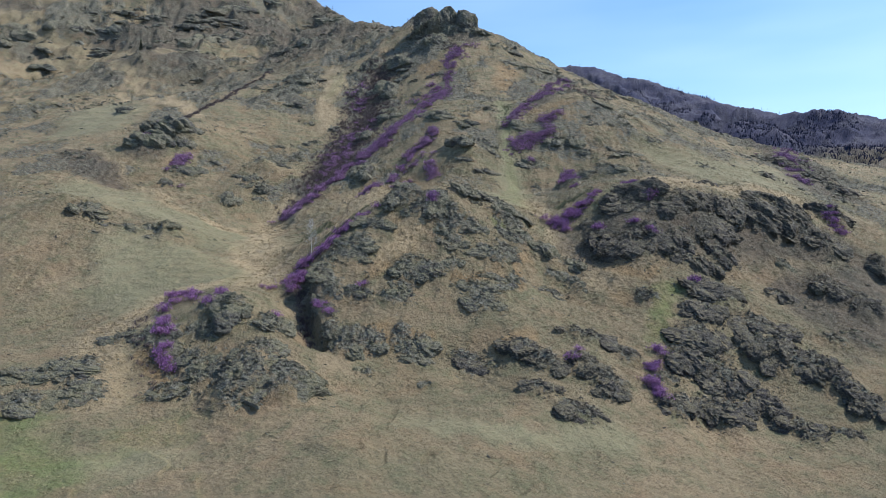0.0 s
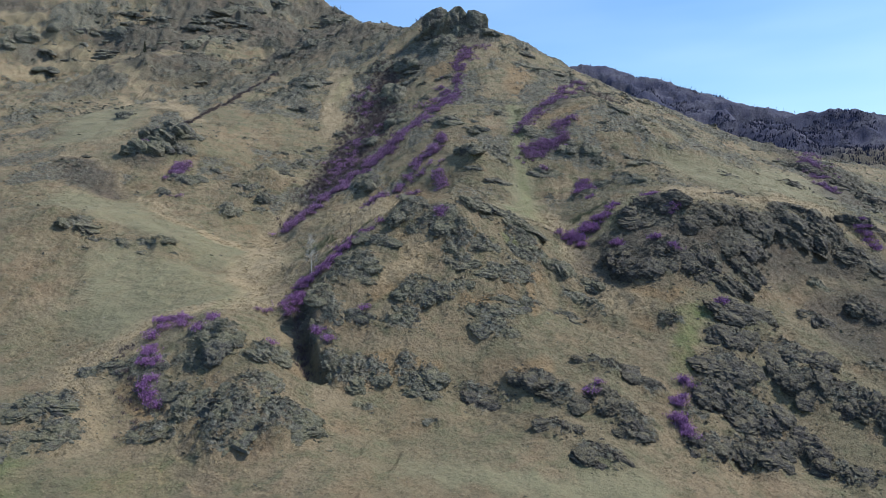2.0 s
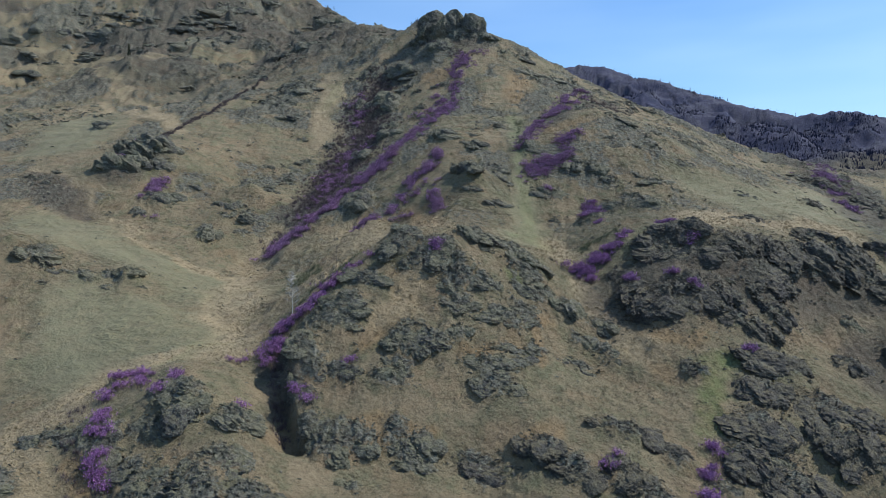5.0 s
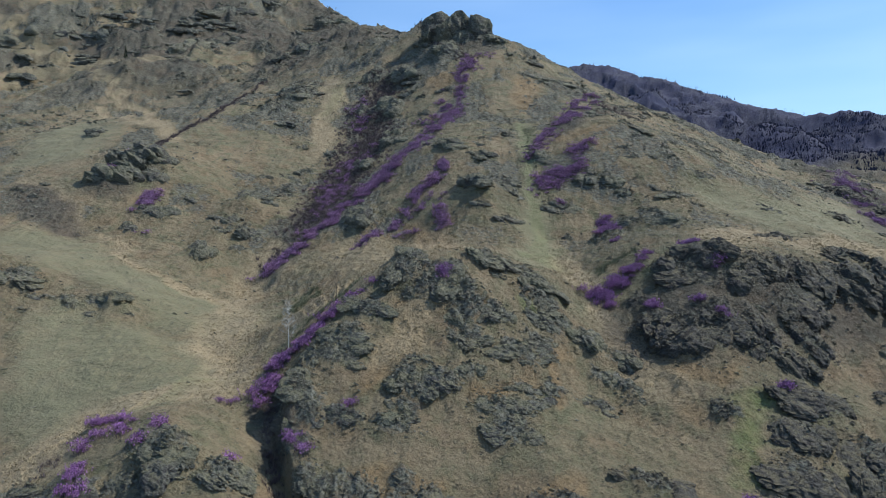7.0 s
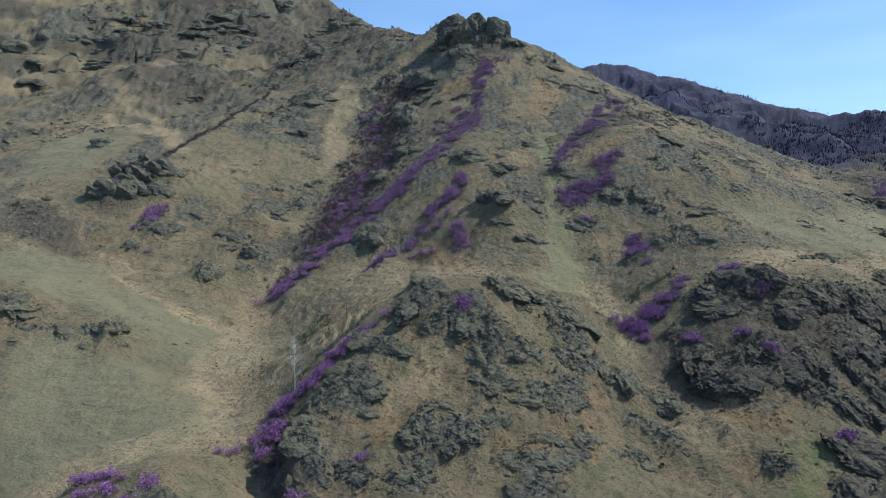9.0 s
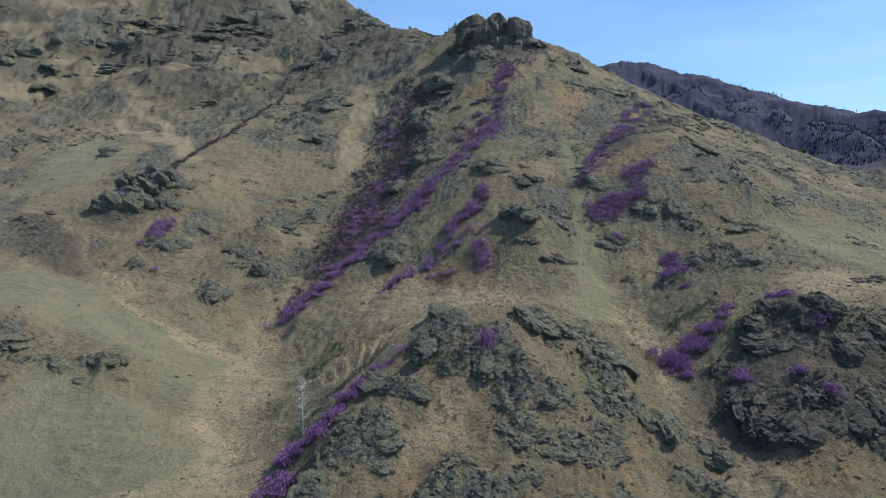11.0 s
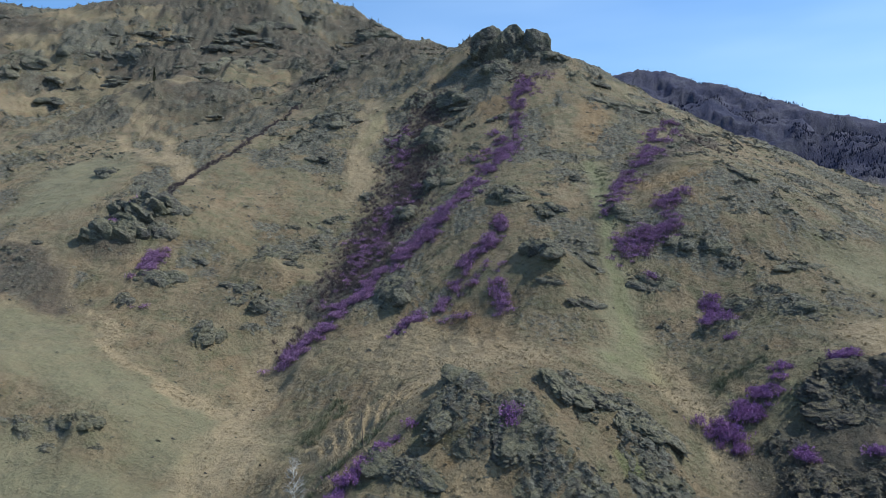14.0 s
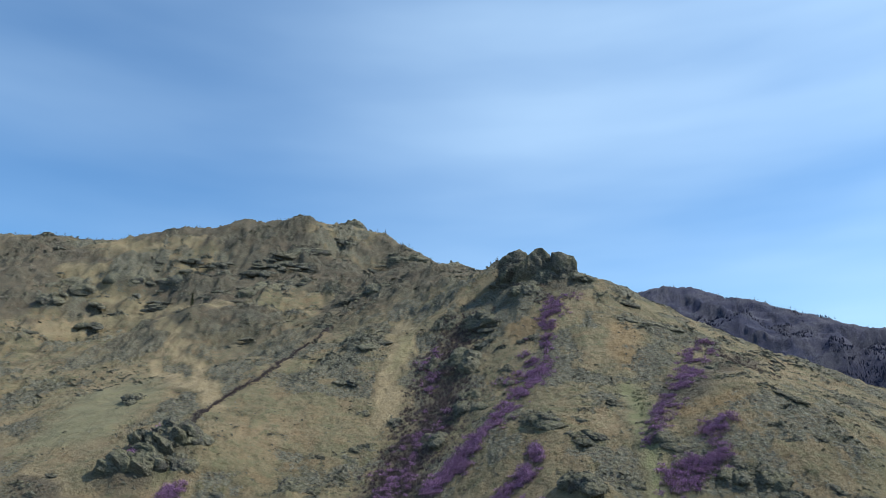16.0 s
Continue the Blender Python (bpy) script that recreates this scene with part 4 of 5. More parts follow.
rng = np.random.default_rng(77)
spots, owner = [], []
for rows_of in OUTCROPS.values():
    for ox, oy, length, high, turn in rows_of:
        wide = 0.85 * high + 0.15 * length
        coarse = 2.2 if oy > 230 else 1.5 if oy > 150 else 1.0
        number = int(np.clip(length * wide * 9 / coarse ** 2, 30, 320))
        u, v = rng.normal(0, 0.27, number) * length, rng.normal(0, 0.30, number) * wide
        c, sn = math.cos(radians(turn)), math.sin(radians(turn))
        spots.append(np.stack([ox + c * u - sn * v, oy + sn * u + c * v, coarse * (0.04 + 0.20 * rng.uniform(0, 1, number) ** 2.0)], 1))
every = np.concatenate(spots)
every = slabs(every[:, 0], every[:, 1], every[:, 2], rng)
seed, start = 100, 0
CRAG_SHAPES = {me.name: (np.array([v.co[:] for v in me.vertices]), np.array([p.vertices[:] for p in me.polygons])) for me in BLOCKS + FAR_BLOCKS}
small_verts, small_faces, small_edges, small_count = [], [], [], 0
for where, rows_of in OUTCROPS.items():
    for ox, oy, length, high, turn in rows_of:
        number = len(spots[seed - 100])
        seed += 1
        if where == "far hillside" or (where == "rocky slopes" and oy > 118):
            m, humps, edges = crag(ox, oy, length, high, turn, seed)
            for me, local in humps:
                v, f = CRAG_SHAPES[me.name]
                spin = np.array(m @ local)
                small_faces.append(f + small_count)
                small_verts.append(v @ spin[:3, :3].T + spin[:3, 3])
                small_count += len(v)
            small_edges += [every[start:start + number]] + edges
            start += number
            continue
        size_word = "great craggy" if length > 10 else "broken" if length > 6 else "low"
        outcrop(ox, oy, length, high, turn, f"{size_word} {'dark' if where in DARK_GROUPS else 'grey'} schist outcrop with lichen, bedded in dry turf", f"outcrops of the {where}", seed, every[start:start + number], where in DARK_GROUPS, where in BOLD_GROUPS)
        start += number

top = tagged(new("small_crags"), "many small grey crags scattered over the upper slopes", "rocks", kind="stuff")
part_of("rock_block", mesh_of("rock_block", np.concatenate(small_verts), np.concatenate(small_faces), SPLINTER), top)
part_of("broken_edge", slab_mesh("broken_edge", np.concatenate(small_edges)), top, None, "splintered slabs of schist")

# ---- bare domes on the summit and on the western skyline: x, y, z, widths, height, turn, shape ----
SUMMIT_DOMES = ((-9, 269, 124.8, 12.5, 9, 15, 0.5, 3), (-2, 266.5, 123.5, 12.5, 10, 18, 0.1, 6), (4.8, 264, 119.5, 13, 10, 17, -0.4, 9), (10.4, 262, 117.4, 9, 8, 10, -0.6, 12))
SKYLINE_DOMES = ((-161.2, 476, 223, 12, 9.6, 20, 0.3, 2), (-125, 474, 219.9, 15, 12, 14, 0.9, 5), (-240.1, 448, 212.3, 15, 12, 12, 0.2, 8), (-177.9, 478, 223.5, 16, 12.8, 10, -0.4, 11), (-319.5, 430, 208.4, 12, 9.6, 7, 0.1, 14))
for rows_of, label, group in ((SUMMIT_DOMES, "rounded dark bare rock dome crowning the summit", "domes of the summit"), (SKYLINE_DOMES, "bare grey rock knob standing on the far ridge line", "knobs of the western skyline")):
    for dx, dy, dz, sx, sy, sz, turn, shape in rows_of:
        top = tagged(new("rock_dome"), label, "rock", group)
        top.matrix_world = Matrix.Translation((dx, dy, dz))
        for n, (ox, oy, oz, share) in enumerate(((0, 0, 0, 1.0), (-0.30, -0.15, -0.16, 0.68), (0.30, -0.16, -0.18, 0.66), (0.04, -0.36, -0.24, 0.6))):
            part_of("rock_block", BLOCKS[(shape + 5 * n) % 16], top, Matrix.LocRotScale((ox * sx, oy * sy, oz * sz), Euler((0.1 * n, -0.08 * n, turn + 0.8 * n)), (sx * share, sy * share, sz * share)))

# ---- rhododendron ----
BLOSSOM = (
    (((-40.1, 143.1), (-34.3, 147.2), (-30.3, 153.6), (-26, 161.8), (-21.4, 165.5), (-16.2, 167.3)), 1.7, 248),
    (((-20.4, 165.8), (-13.6, 175.1), (-9.5, 187.9), (-2.5, 204.9)), 2.1, 165),
    (((-4.5, 204.3), (-3.3, 221), (-0.5, 232), (2.3, 241.4), (6.9, 247.1)), 2.4, 190),
    (((-11.4, 202.6), (-6, 212.9)), 1.9, 21),
    (((-31.5, 167.6), (-33.7, 183.6), (-30.4, 192.5), (-28.8, 202.9)), 3.2, 60),
    (((-30.9, 216.6), (-34.3, 227.7), (-33.7, 239.8)), 2.1, 30),
    (((-36, 153.1), (-32.9, 164.5), (-31.8, 180.1)), 1.4, 13),
    (((-14, 144.7), (-12.6, 148.4), (-10.1, 152.8), (-6.3, 154.9), (-4.2, 161.7)), 1.2, 76),
    (((-8.4, 146.2), (-6, 147.9)), 1.0, 15),
    (((-5.2, 145.2), (-3.1, 138.6)), 0.8, 16),
    (((-20.1, 142.2), (-17.3, 144.3)), 1.1, 22),
    (((-12.8, 141.1), (-9.5, 141.5)), 0.6, 3),
    (((15.6, 161.9), (19.9, 171.8), (25.2, 182.8), (33.1, 207.5), (43.5, 231.5)), 1.8, 175),
    (((25, 163), (29.3, 163.9)), 1.3, 24),
    (((16.1, 152.1), (20.2, 155.2), (26.4, 159.1)), 1.7, 73),
    (((28, 145.8), (28.2, 141.4), (28.1, 135.1)), 0.8, 19),
    (((19.2, 147.2), (21, 147.5)), 0.6, 3),
    (((-73.5, 159.2), (-73.3, 162.5), (-73, 166.5)), 1.3, 55),
    (((-86.1, 167.9), (-87.3, 178.3), (-87.9, 185.9)), 0.9, 12),
    (((-70.4, 150), (-68.7, 152.2)), 0.8, 6),
    (((-30.2, 89.3), (-28.4, 90.7)), 0.3, 3),
    (((-25.8, 89.5), (-25, 92.4), (-24.7, 96.1)), 1.3, 23),
    (((-25.2, 95.5), (-22.8, 96.8), (-20.6, 98), (-18.8, 101.4)), 0.9, 37),
    (((-18.6, 100.6), (-16, 102.3), (-12.6, 104.9)), 0.5, 13),
    (((-44.6, 81.3), (-41.6, 82.3), (-37.5, 82.7)), 0.5, 16),
    (((-34.8, 81.3), (-34.3, 81.8)), 0.3, 3),
    (((-34.6, 78.6), (-34.2, 79.5)), 0.4, 3),
    (((-3.1, 100.9), (-2.6, 103.5)), 0.5, 3),
    (((-13.6, 86.3), (-12.6, 85.8)), 0.4, 3),
    (((20.5, 115.1), (24.4, 115.9), (29, 119.2)), 1.6, 73),
    (((21.5, 114), (23.6, 112.5)), 0.7, 8),
    (((30.1, 121.5), (34.6, 121)), 0.5, 8),
    (((35.2, 119.3), (39.6, 120.7)), 0.8, 14),
    (((28, 110.2), (30.6, 109.7)), 0.6, 7),
    (((34.8, 108.6), (35.7, 108.6)), 0.5, 3),
    (((37, 104.9), (38, 105.5)), 0.5, 3),
    (((38.6, 113.7), (41.6, 114.2)), 0.8, 4),
    (((27, 140.2), (27.7, 131.5)), 0.8, 11),
    (((41.1, 95), (42.1, 95.8)), 0.5, 3),
    (((-42.4, 77.4), (-40.5, 79.6), (-37.7, 80.8)), 0.6, 19),
    (((-41.3, 75.8), (-38.8, 72.1), (-37.3, 73.3)), 0.9, 15),
    (((-39.4, 73.2), (-37.6, 71.6), (-37.9, 68.6), (-36.3, 67.6)), 0.7, 18),
    (((-34.2, 76.2), (-33.9, 79.9)), 0.6, 7),
    (((-27.2, 75.6), (-25.2, 77.9)), 0.7, 5),
    (((-20.2, 82.1), (-17.8, 80.5)), 0.6, 5),
    (((32, 81.2), (29.2, 76), (28.5, 70.9)), 1.0, 32),
    (((17.3, 73), (18.8, 74.9)), 0.6, 4),
    (((276.7, 555.5), (101.3, 186.8)), 3.5, 164),
    (((96.1, 173.7), (96.8, 166.9)), 1.7, 14),
    (((82.2, 128.5), (80.3, 121.2)), 1.1, 17),
    (((35.9, 104.4), (37.6, 105.4)), 0.5, 3),
    (((28.1, 144.1), (28.1, 133.8)), 0.9, 10),
    (((36.9, 119.7), (39.6, 119.8)), 0.5, 3),
    (((114.9, 220.7), (106.2, 198.0), (100.5, 180.4)), 1.6, 50),
)


def bush_shape(seed):
    """Stems and blossom of one bush about 1 m high: rods, and small petals clustered at their ends."""
    rng = np.random.default_rng(seed)
    n = 54
    a, lean = rng.uniform(0, 2 * math.pi, n), rng.uniform(0.05, 0.6, n)
    long = rng.uniform(0.35, 1.0, n)
    feet = rng.normal(0, 0.34, (n, 3)) * [1, 1, 0] + [0, 0, -0.25]
    tips = feet + np.stack([np.cos(a) * lean * long, np.sin(a) * lean * long, long * (1 - 0.45 * lean) + 0.25], 1)
    stems = rods(feet, tips, 0.014, 0.006)
    per = 7
    heads = np.repeat(feet, per, 0) + np.repeat(tips - feet, per, 0) * rng.uniform(0.72, 1.05, (n * per, 1)) + rng.normal(0, 0.055, (n * per, 3))
    e1, e2 = rng.normal(size=(2, n * per, 3))
    e1 /= np.linalg.norm(e1, axis=1, keepdims=True)
    e2 -= e1 * (e1 * e2).sum(1, keepdims=True)
    e2 /= np.linalg.norm(e2, axis=1, keepdims=True)
    s = rng.uniform(0.03, 0.075, (n * per, 1))
    petals = np.stack([heads - e1 * s, heads - e2 * s * 0.8, heads + e1 * s, heads + e2 * s * 0.8], 1).reshape(-1, 3)
    return stems, (petals, np.arange(len(petals)).reshape(-1, 4))


BUSH_SHAPES = [bush_shape(s) for s in range(5)]
BUSH_MESHES = [(mesh_of("woody_frame", *stems, TWIG), mesh_of("blossom", *petals, BLOSSOM_PETAL)) for stems, petals in BUSH_SHAPES]
rng = np.random.default_rng(5)


def scatter_along(line, width, number):
    """Random places along a line in plan, spread to both sides."""
    line = np.array(line, float)
    lengths = np.r_[0, np.cumsum(np.hypot(*np.diff(line, axis=0).T))]
    at = rng.uniform(0, lengths[-1], number)
    x = np.interp(at, lengths, line[:, 0]) + rng.normal(0, 0.6 * width, number)
    y = np.interp(at, lengths, line[:, 1]) + rng.normal(0, 0.6 * width, number)
    return x, y


for line, width, number in BLOSSOM:
    middle = np.mean(np.array(line), 0)
    joined = middle[1] > 140
    x, y = scatter_along(line, width * (1.35 if joined else 1.1), round(number * (3.2 if joined else 0.95)))
    keep = fbm(x, y, 3.2 if joined else 2.2, 3, 501) > (-0.16 if joined else -0.2)
    x, y = x[keep], y[keep]
    if not len(x):
        continue
    z = ground_height(x, y)
    if joined:
        stems, petals = [], []
        for n, (px, py, pz) in enumerate(zip(x, y, z)):
            (sv, sf), (pv, pf) = BUSH_SHAPES[n % 5]
            size, c, s = rng.uniform(0.45, 1.3), *np.array([math.cos(n), math.sin(n)])
            spin = np.array([[c, s, 0], [-s, c, 0], [0, 0, 1]]) * size
            heads = pv.reshape(-1, 4, 3)[::4]
            heads = heads.mean(1, keepdims=True) + 1.4 * (heads - heads.mean(1, keepdims=True))
            petals.append(heads.reshape(-1, 3) @ spin + (px, py, pz))
            stems.append(sv[:len(sv) // 2] * [1.15, 1.15, 1.1] @ spin + (px, py, pz))
        pv = np.concatenate(petals)
        sv = np.concatenate(stems)
        rods_kept = len(BUSH_SHAPES[0][0][0]) // 2
        sf = np.concatenate([BUSH_SHAPES[n % 5][0][1][BUSH_SHAPES[n % 5][0][1].max(1) < rods_kept] + n * rods_kept for n in range(len(x))])
        top = tagged(new("rhododendron_thicket"), "thicket of purple-flowering leafless rhododendron on the rocky slope", "shrub", kind="stuff")
        part_of("woody_frame", mesh_of("woody_frame", sv, sf, TWIG), top)
        part_of("blossom", mesh_of("blossom", pv, np.arange(len(pv)).reshape(-1, 4), HAZED_PETAL), top, None, "purple blossom")
    else:
        for n, (px, py, pz) in enumerate(zip(x, y, z)):
            stems, petals = BUSH_MESHES[n % 5]
            top = tagged(new("rhododendron_bush"), "purple-flowering rhododendron bush without leaves, among grey rocks", "shrub", "rhododendron bushes")
            size = rng.uniform(0.65, 1.45)
            top.matrix_world = Matrix.LocRotScale((px, py, pz), Euler((0, 0, rng.uniform(0, 6.28))), (size, size, size * rng.uniform(0.85, 1.15)))
            part_of("woody_frame", stems, top)
            part_of("blossom", petals, top, None, "purple blossom")

# ---- leafless thickets in the gullies and along the west spur ----
THICKETS = (
    ("bare_thicket", "thicket of leafless brown shrubs along the spur", TWIG, ((-89.5, 165.9), (-86.2, 172.4), (-83.4, 180.9), (-83.7, 205.7), (-79.7, 229.0), (-81.7, 261.0), (-81.2, 288.4)), 1.0, 1000, 0.95),
    ("bare_thicket", "leafless brown shrubs in the dry gully", TWIG, ((-40.4, 144.7), (-37.0, 155.5), (-36.0, 184.1), (-35.4, 208.6), (-37.1, 237.1)), 2.6, 300, 1.5),
    ("bare_thicket", "leafless brown shrubs below the main ridge", TWIG, ((-33, 160), (-30, 182), (-27, 205), (-29, 235), (-26, 255)), 6.5, 2600, 1.35),
    ("sage_thicket", "low grey-green shrubs in the straw-coloured gully", SAGE, ((-27.5, 115.2), (-26.9, 121.9), (-25.2, 125.0)), 1.3, 70, 1.3),
    ("sage_thicket", "low grey-green shrubs behind the rhododendrons", SAGE, ((-25.0, 100.5), (-22.4, 104.1), (-19.0, 105.6), (-15.7, 108.7)), 0.9, 60, 1.1),
    ("sage_thicket", "low grey-green shrubs at the foot of the crag", SAGE, ((22.4, 120.7), (24.1, 124.2), (29.8, 124.8)), 0.9, 60, 1.0),
    ("sage_thicket", "low dark shrubs in the eastern gully", SAGE, ((17.9, 191.1), (15.9, 174.1), (16.2, 150)), 1.2, 60, 1.2),
    ("bare_thicket", "leafless shrubs above the eastern blossom", TWIG, ((38.4, 226), (46, 215), (50, 205)), 2.5, 70, 1.5),
    ("bare_thicket", "leafless shrubs around the summit rocks", TWIG, ((-16, 288), (-10, 266), (-6, 255), (4, 243)), 3.5, 260, 1.4),
    ("bare_thicket", "leafless shrubs at the foot of the knob", TWIG, ((-45, 78), (-40, 68), (-36, 61)), 1.3, 50, 1.0),
    ("bare_thicket", "leafless shrubs in the cleft of the knoll", TWIG, ((-25, 93), (-23, 86), (-20, 78)), 0.8, 60, 1.2),
)
for name, label, mat, line, width, number, tall in THICKETS:
    x, y = scatter_along(line, width, number)
    z = ground_height(x, y)
    per = 34
    base = np.repeat(np.stack([x, y, z - 0.15], 1), per, 0) + rng.normal(0, 0.16, (number * per, 3)) * [1, 1, 0]
    out = rng.normal(0, 0.36, (number * per, 3)) * [1, 1, 0]
    size = np.repeat(rng.uniform(0.5, 1.0, number) * tall, per)[:, None]
    tip = base + (out + np.stack([0 * out[:, 0], 0 * out[:, 0], rng.uniform(0.4, 1.0, number * per)], 1)) * size
    bv, bf = blades(base, tip, 0.028)
    ob = new(name, mesh_of(name, bv, bf, mat))
    tagged(ob, label, "shrub", kind="stuff")


# ---- trees ----
def bare_tree(seed, tall, limbs, bark, spread=0.32, trunk=0.02):
    """Trunk and limbs of a leafless tree as two meshes."""
    rng = np.random.default_rng(seed)
    steps = np.linspace(0, 1, 9)
    bend = np.cumsum(rng.normal(0, 0.012 * tall, (9, 2)), 0) * steps[:, None]
    spine = np.concatenate([bend, (steps * tall)[:, None]], 1)
    thick = trunk * tall * (1 - 0.85 * steps)
    tv, tf = rods(spine[:-1] - [0, 0, 0.02 * tall], spine[1:], thick[:-1], thick[1:], 6)
    at = rng.uniform(0.25, 0.98, limbs)
    root = np.stack([np.interp(at, steps, spine[:, a]) for a in range(3)], 1)
    turn, reach = rng.uniform(0, 6.28, limbs), spread * tall * (1.05 - at) * rng.uniform(0.6, 1.1, limbs) + 0.03 * tall
    tips = root + np.stack([np.cos(turn) * reach, np.sin(turn) * reach, reach * rng.uniform(0.4, 1.0, limbs)], 1)
    twig_root = np.repeat(root + (tips - root) * 0.55, 5, 0)
    twig_tip = twig_root + np.repeat(tips - root, 5, 0) * 0.45 + rng.normal(0, 0.035 * tall, (limbs * 5, 3))
    lv, lf = rods(np.concatenate([root, twig_root]), np.concatenate([tips, twig_tip]),
                  np.concatenate([np.full(limbs, 0.004 * tall), np.full(limbs * 5, 0.0022 * tall)]), 0.0012 * tall)
    return mesh_of("trunk", tv, tf, bark, flat=False), mesh_of("crown", lv, lf, bark)


def stand_tree(name, label, category, meshes, x, y, size=1.0, turn=0.0, group=""):
    top = tagged(new(name), label, category, group)
    top.matrix_world = Matrix.LocRotScale((x, y, height_at(x, y) - 0.1), Euler((0, 0, turn)), (size,) * 3)
    part_of("trunk", meshes[0], top)
    part_of("crown", meshes[1], top)
    return top


stand_tree("birch_tree", "slender leafless birch with white bark beside the rhododendrons", "tree", bare_tree(3, 7.0, 40, BIRCH, 0.22, 0.011), -24.3, 100.2)
stand_tree("young_tree", "thin dark leafless sapling behind the knoll", "tree", bare_tree(4, 5.5, 10, LARCH, 0.10, 0.008), -18.6, 106.0)
LARCHES = [bare_tree(20 + s, 1.0, 34, LARCH, 0.2, 0.022) for s in range(4)]
SKYLINE = (
    ("larches on the western skyline", ((-330, 430), (-282, 440), (-262, 447)), 14, 3.6),
    ("larches on the western skyline", ((-236, 452), (-205, 473), (-172, 480)), 22, 4.2),
    ("larches on the western skyline", ((-158, 481), (-140, 481), (-112, 472), (-75, 443), (-50, 408)), 22, 3.6),
    ("larches beside the summit", ((-22, 300), (-13, 286), (-9, 279)), 9, 3.0),
    ("larches on the far range", ((150, 930), (165, 925), (197, 917), (240, 890), (300, 812)), 34, 5.0),
    ("larches on the far range", ((330, 790), (365, 765), (396, 715)), 16, 4.0),
)
for group, line, number, tall in SKYLINE:
    x, y = scatter_along(line, 5.0, number)
    for n in range(number):
        stand_tree("larch_tree", "small leafless larch standing on the ridge line", "tree", LARCHES[n % 4], x[n], y[n], tall * rng.uniform(0.55, 1.1), rng.uniform(0, 6.28), group)


def spruce(seed, tall):
    rng = np.random.default_rng(seed)
    tv, tf = rods([[0, 0, -0.2]], [[0, 0, tall * 0.97]], 0.02 * tall, 0.004 * tall, 6)
    n = 1500
    up = rng.uniform(0.08, 1.0, n) ** 0.8
    reach = 0.24 * tall * (1.03 - up) * rng.uniform(0.35, 1.0, n) * (0.75 + 0.25 * np.sin(up * 60))
    a = rng.uniform(0, 6.28, n)
    base = np.stack([np.cos(a) * reach * 0.6, np.sin(a) * reach * 0.6, up * tall], 1)
    tip = np.stack([np.cos(a) * (reach + 0.03 * tall), np.sin(a) * (reach + 0.03 * tall), up * tall - 0.03 * tall * rng.uniform(0, 1.5, n)], 1)
    bv, bf = blades(base, tip, 0.012 * tall)
    return mesh_of("trunk", tv, tf, LARCH), mesh_of("crown", bv, bf, NEEDLE)


stand_tree("spruce_tree", "lone dark spruce on the far western slope", "tree", spruce(8, 6.5), -151.0, 311.6)

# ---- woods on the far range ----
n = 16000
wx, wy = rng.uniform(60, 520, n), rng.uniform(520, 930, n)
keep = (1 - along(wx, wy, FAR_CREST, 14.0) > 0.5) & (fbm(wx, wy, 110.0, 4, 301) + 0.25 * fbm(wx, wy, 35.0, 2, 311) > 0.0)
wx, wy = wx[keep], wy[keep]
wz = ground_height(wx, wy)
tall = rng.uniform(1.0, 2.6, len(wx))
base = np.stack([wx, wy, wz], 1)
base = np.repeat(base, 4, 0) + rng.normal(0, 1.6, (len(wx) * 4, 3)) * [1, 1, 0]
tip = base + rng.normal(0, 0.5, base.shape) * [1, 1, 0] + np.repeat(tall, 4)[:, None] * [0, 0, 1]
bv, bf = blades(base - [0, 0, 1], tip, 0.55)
tagged(new("far_woods", mesh_of("far_woods", bv, bf, HAZED_WOODS)), "distant leafless larch woods on the far mountainside", "woods", kind="stuff")

# ---- tussocks and loose stones ----
n = 90000
r = np.sqrt(rng.uniform(92.0 ** 2, 245.0 ** 2, n)) * rng.uniform(0.9, 1.0, n)
a = np.radians(rng.uniform(-37, 39, n))
tx, ty = CENTRE[0] + r * np.sin(a), CENTRE[1] + r * np.cos(a)
bare = stony(tx, ty)
keep = (bare < 0.55) & (fbm(tx, ty, 7.0, 3, 401) > -0.22)
tx, ty, bare = tx[keep], ty[keep], bare[keep]
tz = ground_height(tx, ty)
straw, fresh, meadow = (patches(tx, ty, lines) for lines in (STRAW_LINES, GREEN_LINES, MEADOW_LINES))
per = 4
tall = rng.uniform(0.06, 0.17, len(tx)) * (1 + 0.9 * straw - 0.4 * meadow)
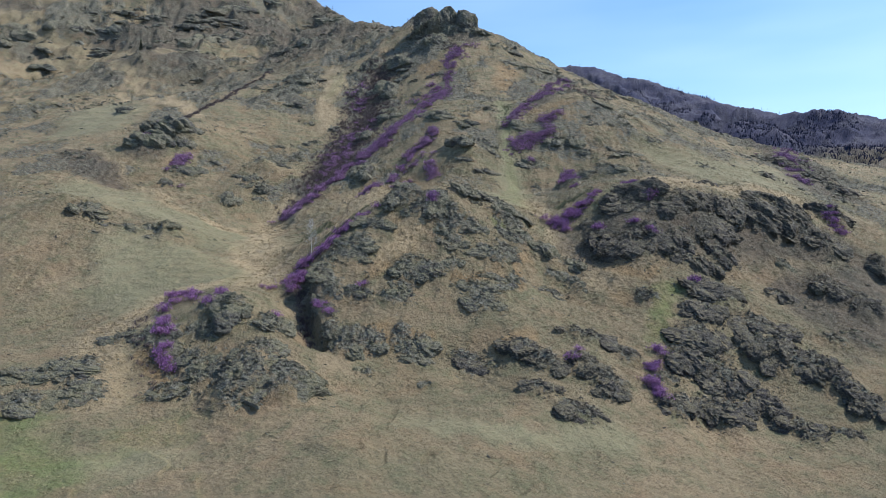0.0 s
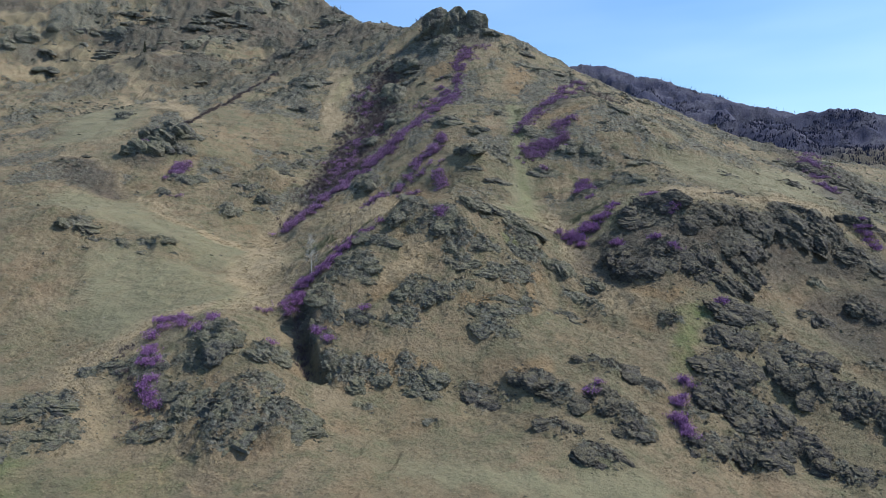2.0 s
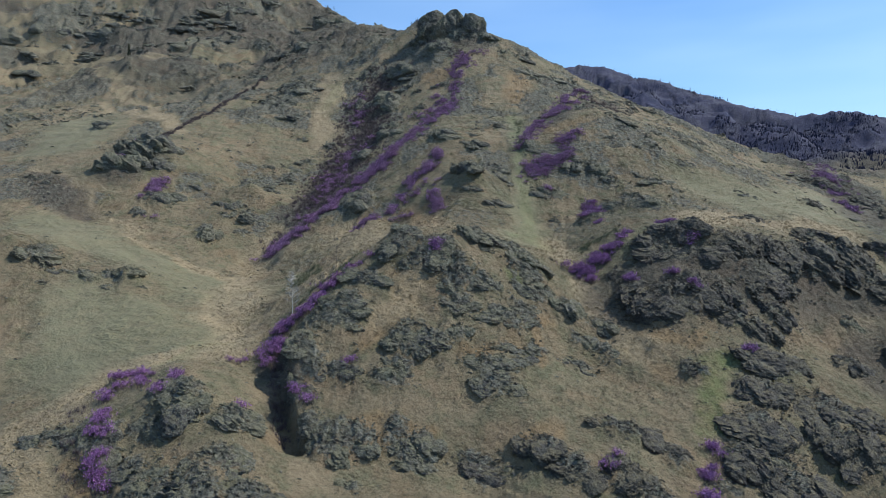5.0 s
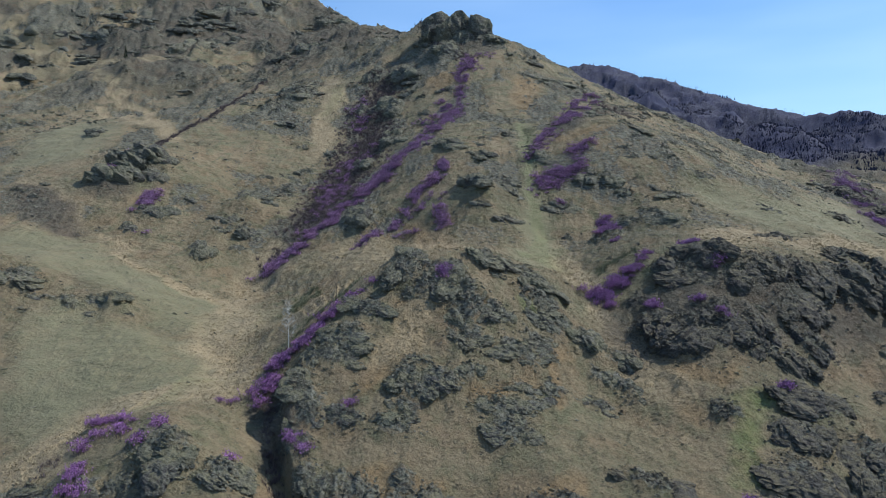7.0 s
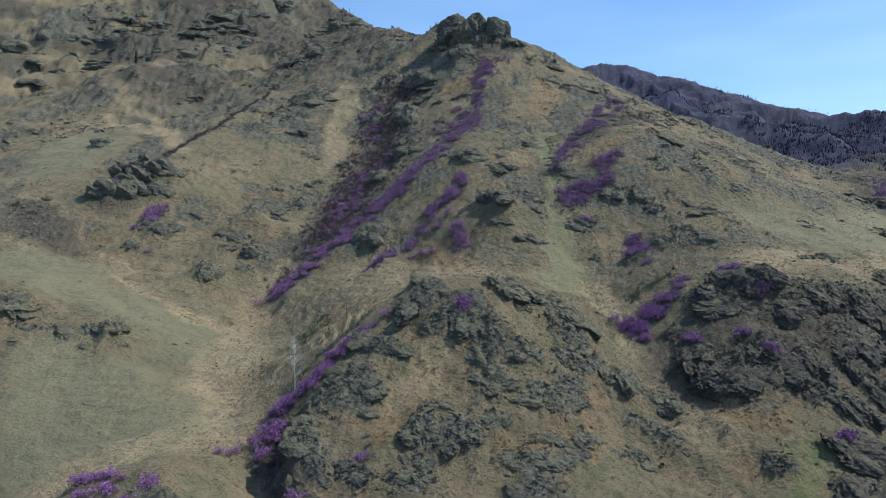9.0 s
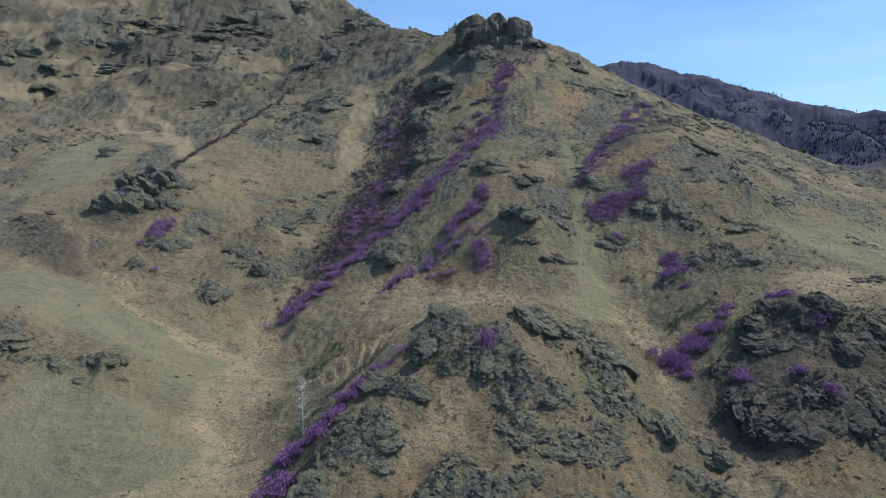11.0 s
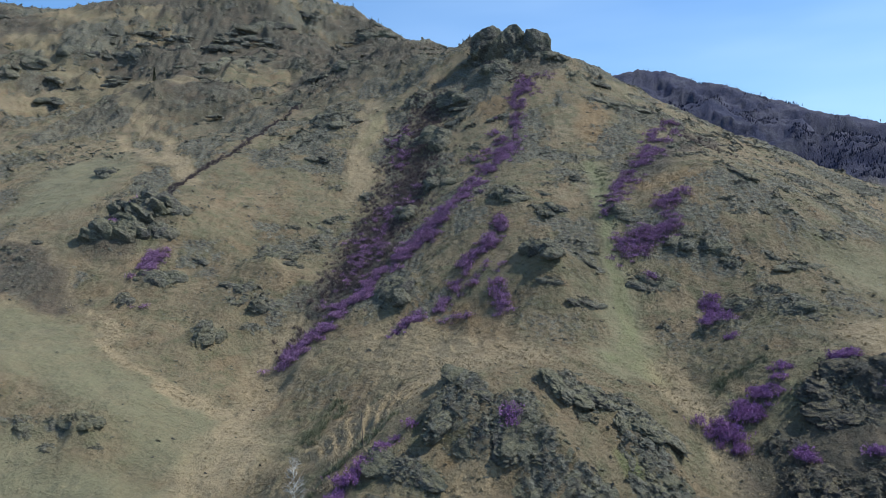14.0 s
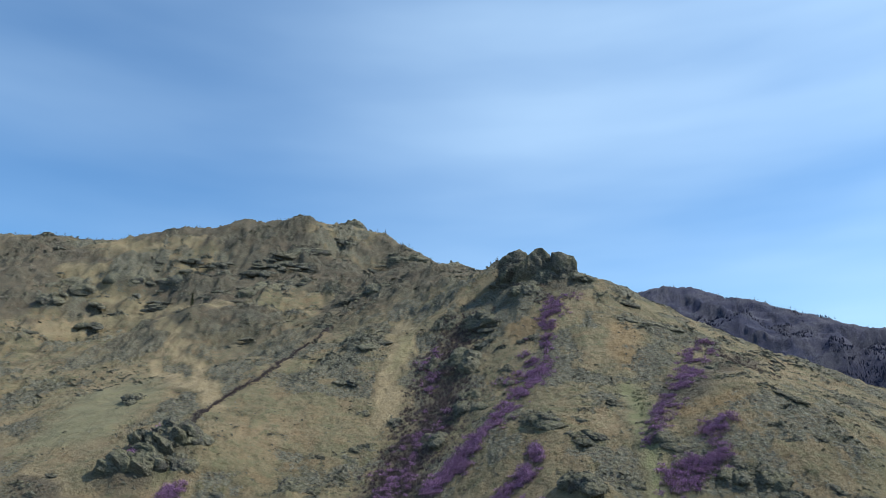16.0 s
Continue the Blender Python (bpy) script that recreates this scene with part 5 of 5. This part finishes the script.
base = np.repeat(np.stack([tx, ty, tz - 0.04], 1), per, 0) + rng.normal(0, 0.12, (len(tx) * per, 3)) * [1, 1, 0]
tip = base + np.concatenate([rng.normal(0, 0.24, (len(base), 2)), np.repeat(tall, per)[:, None] * rng.uniform(0.7, 1.2, (len(base), 1))], 1)
bv, bf = blades(base, tip, 0.07)
me = mesh_of("tussocks", bv, bf, BLADES)
give(me, straw=np.repeat(straw, per * 3), fresh=np.repeat(fresh, per * 3), meadow=np.repeat(meadow, per * 3))
tagged(new("tussocks", me), "tussocks of dry yellow and olive grass", "grass", kind="stuff")

n = 62000
r = np.sqrt(rng.uniform(95.0 ** 2, 330.0 ** 2, n))
a = np.radians(rng.uniform(-37, 39, n))
sx, sy = CENTRE[0] + r * np.sin(a), CENTRE[1] + r * np.cos(a)
near_rock = stony(sx, sy)
wild = (1 - patches(sx, sy, MEADOW_LINES)) * (1 - patches(sx, sy, STRAW_LINES)) * smooth(72, 95, sy)
keep = rng.uniform(0, 1, n) < 0.03 + 0.20 * wild * smooth(-0.1, 0.25, fbm(sx, sy, 10.0, 3, 601)) + 0.75 * near_rock
sx, sy, r = sx[keep], sy[keep], r[keep]
pieces = slabs(sx, sy, (0.04 + 0.20 * rng.uniform(0, 1, len(sx)) ** 2.5) * (0.5 + r / 230), rng)
tagged(new("loose_stones", slab_mesh("loose_stones", pieces)), "loose grey stones scattered over the turf", "stones", kind="stuff")

n = 22000
r = np.sqrt(rng.uniform(300.0 ** 2, 620.0 ** 2, n))
a = np.radians(rng.uniform(-38, 2, n))
sx, sy = CENTRE[0] + r * np.sin(a), CENTRE[1] + r * np.cos(a)
keep = (rng.uniform(0, 1, n) < 0.15 + 0.85 * smooth(-0.1, 0.2, fbm(sx, sy, 30.0, 4, 611))) & (patches(sx, sy, STRAW_LINES) < 0.4)
sx, sy = sx[keep], sy[keep]
pieces = slabs(sx, sy, 0.2 + 0.8 * rng.uniform(0, 1, len(sx)) ** 3, rng)
tagged(new("scree", slab_mesh("scree", pieces)), "grey scree and boulders strewn over the far hill", "stones", kind="stuff")
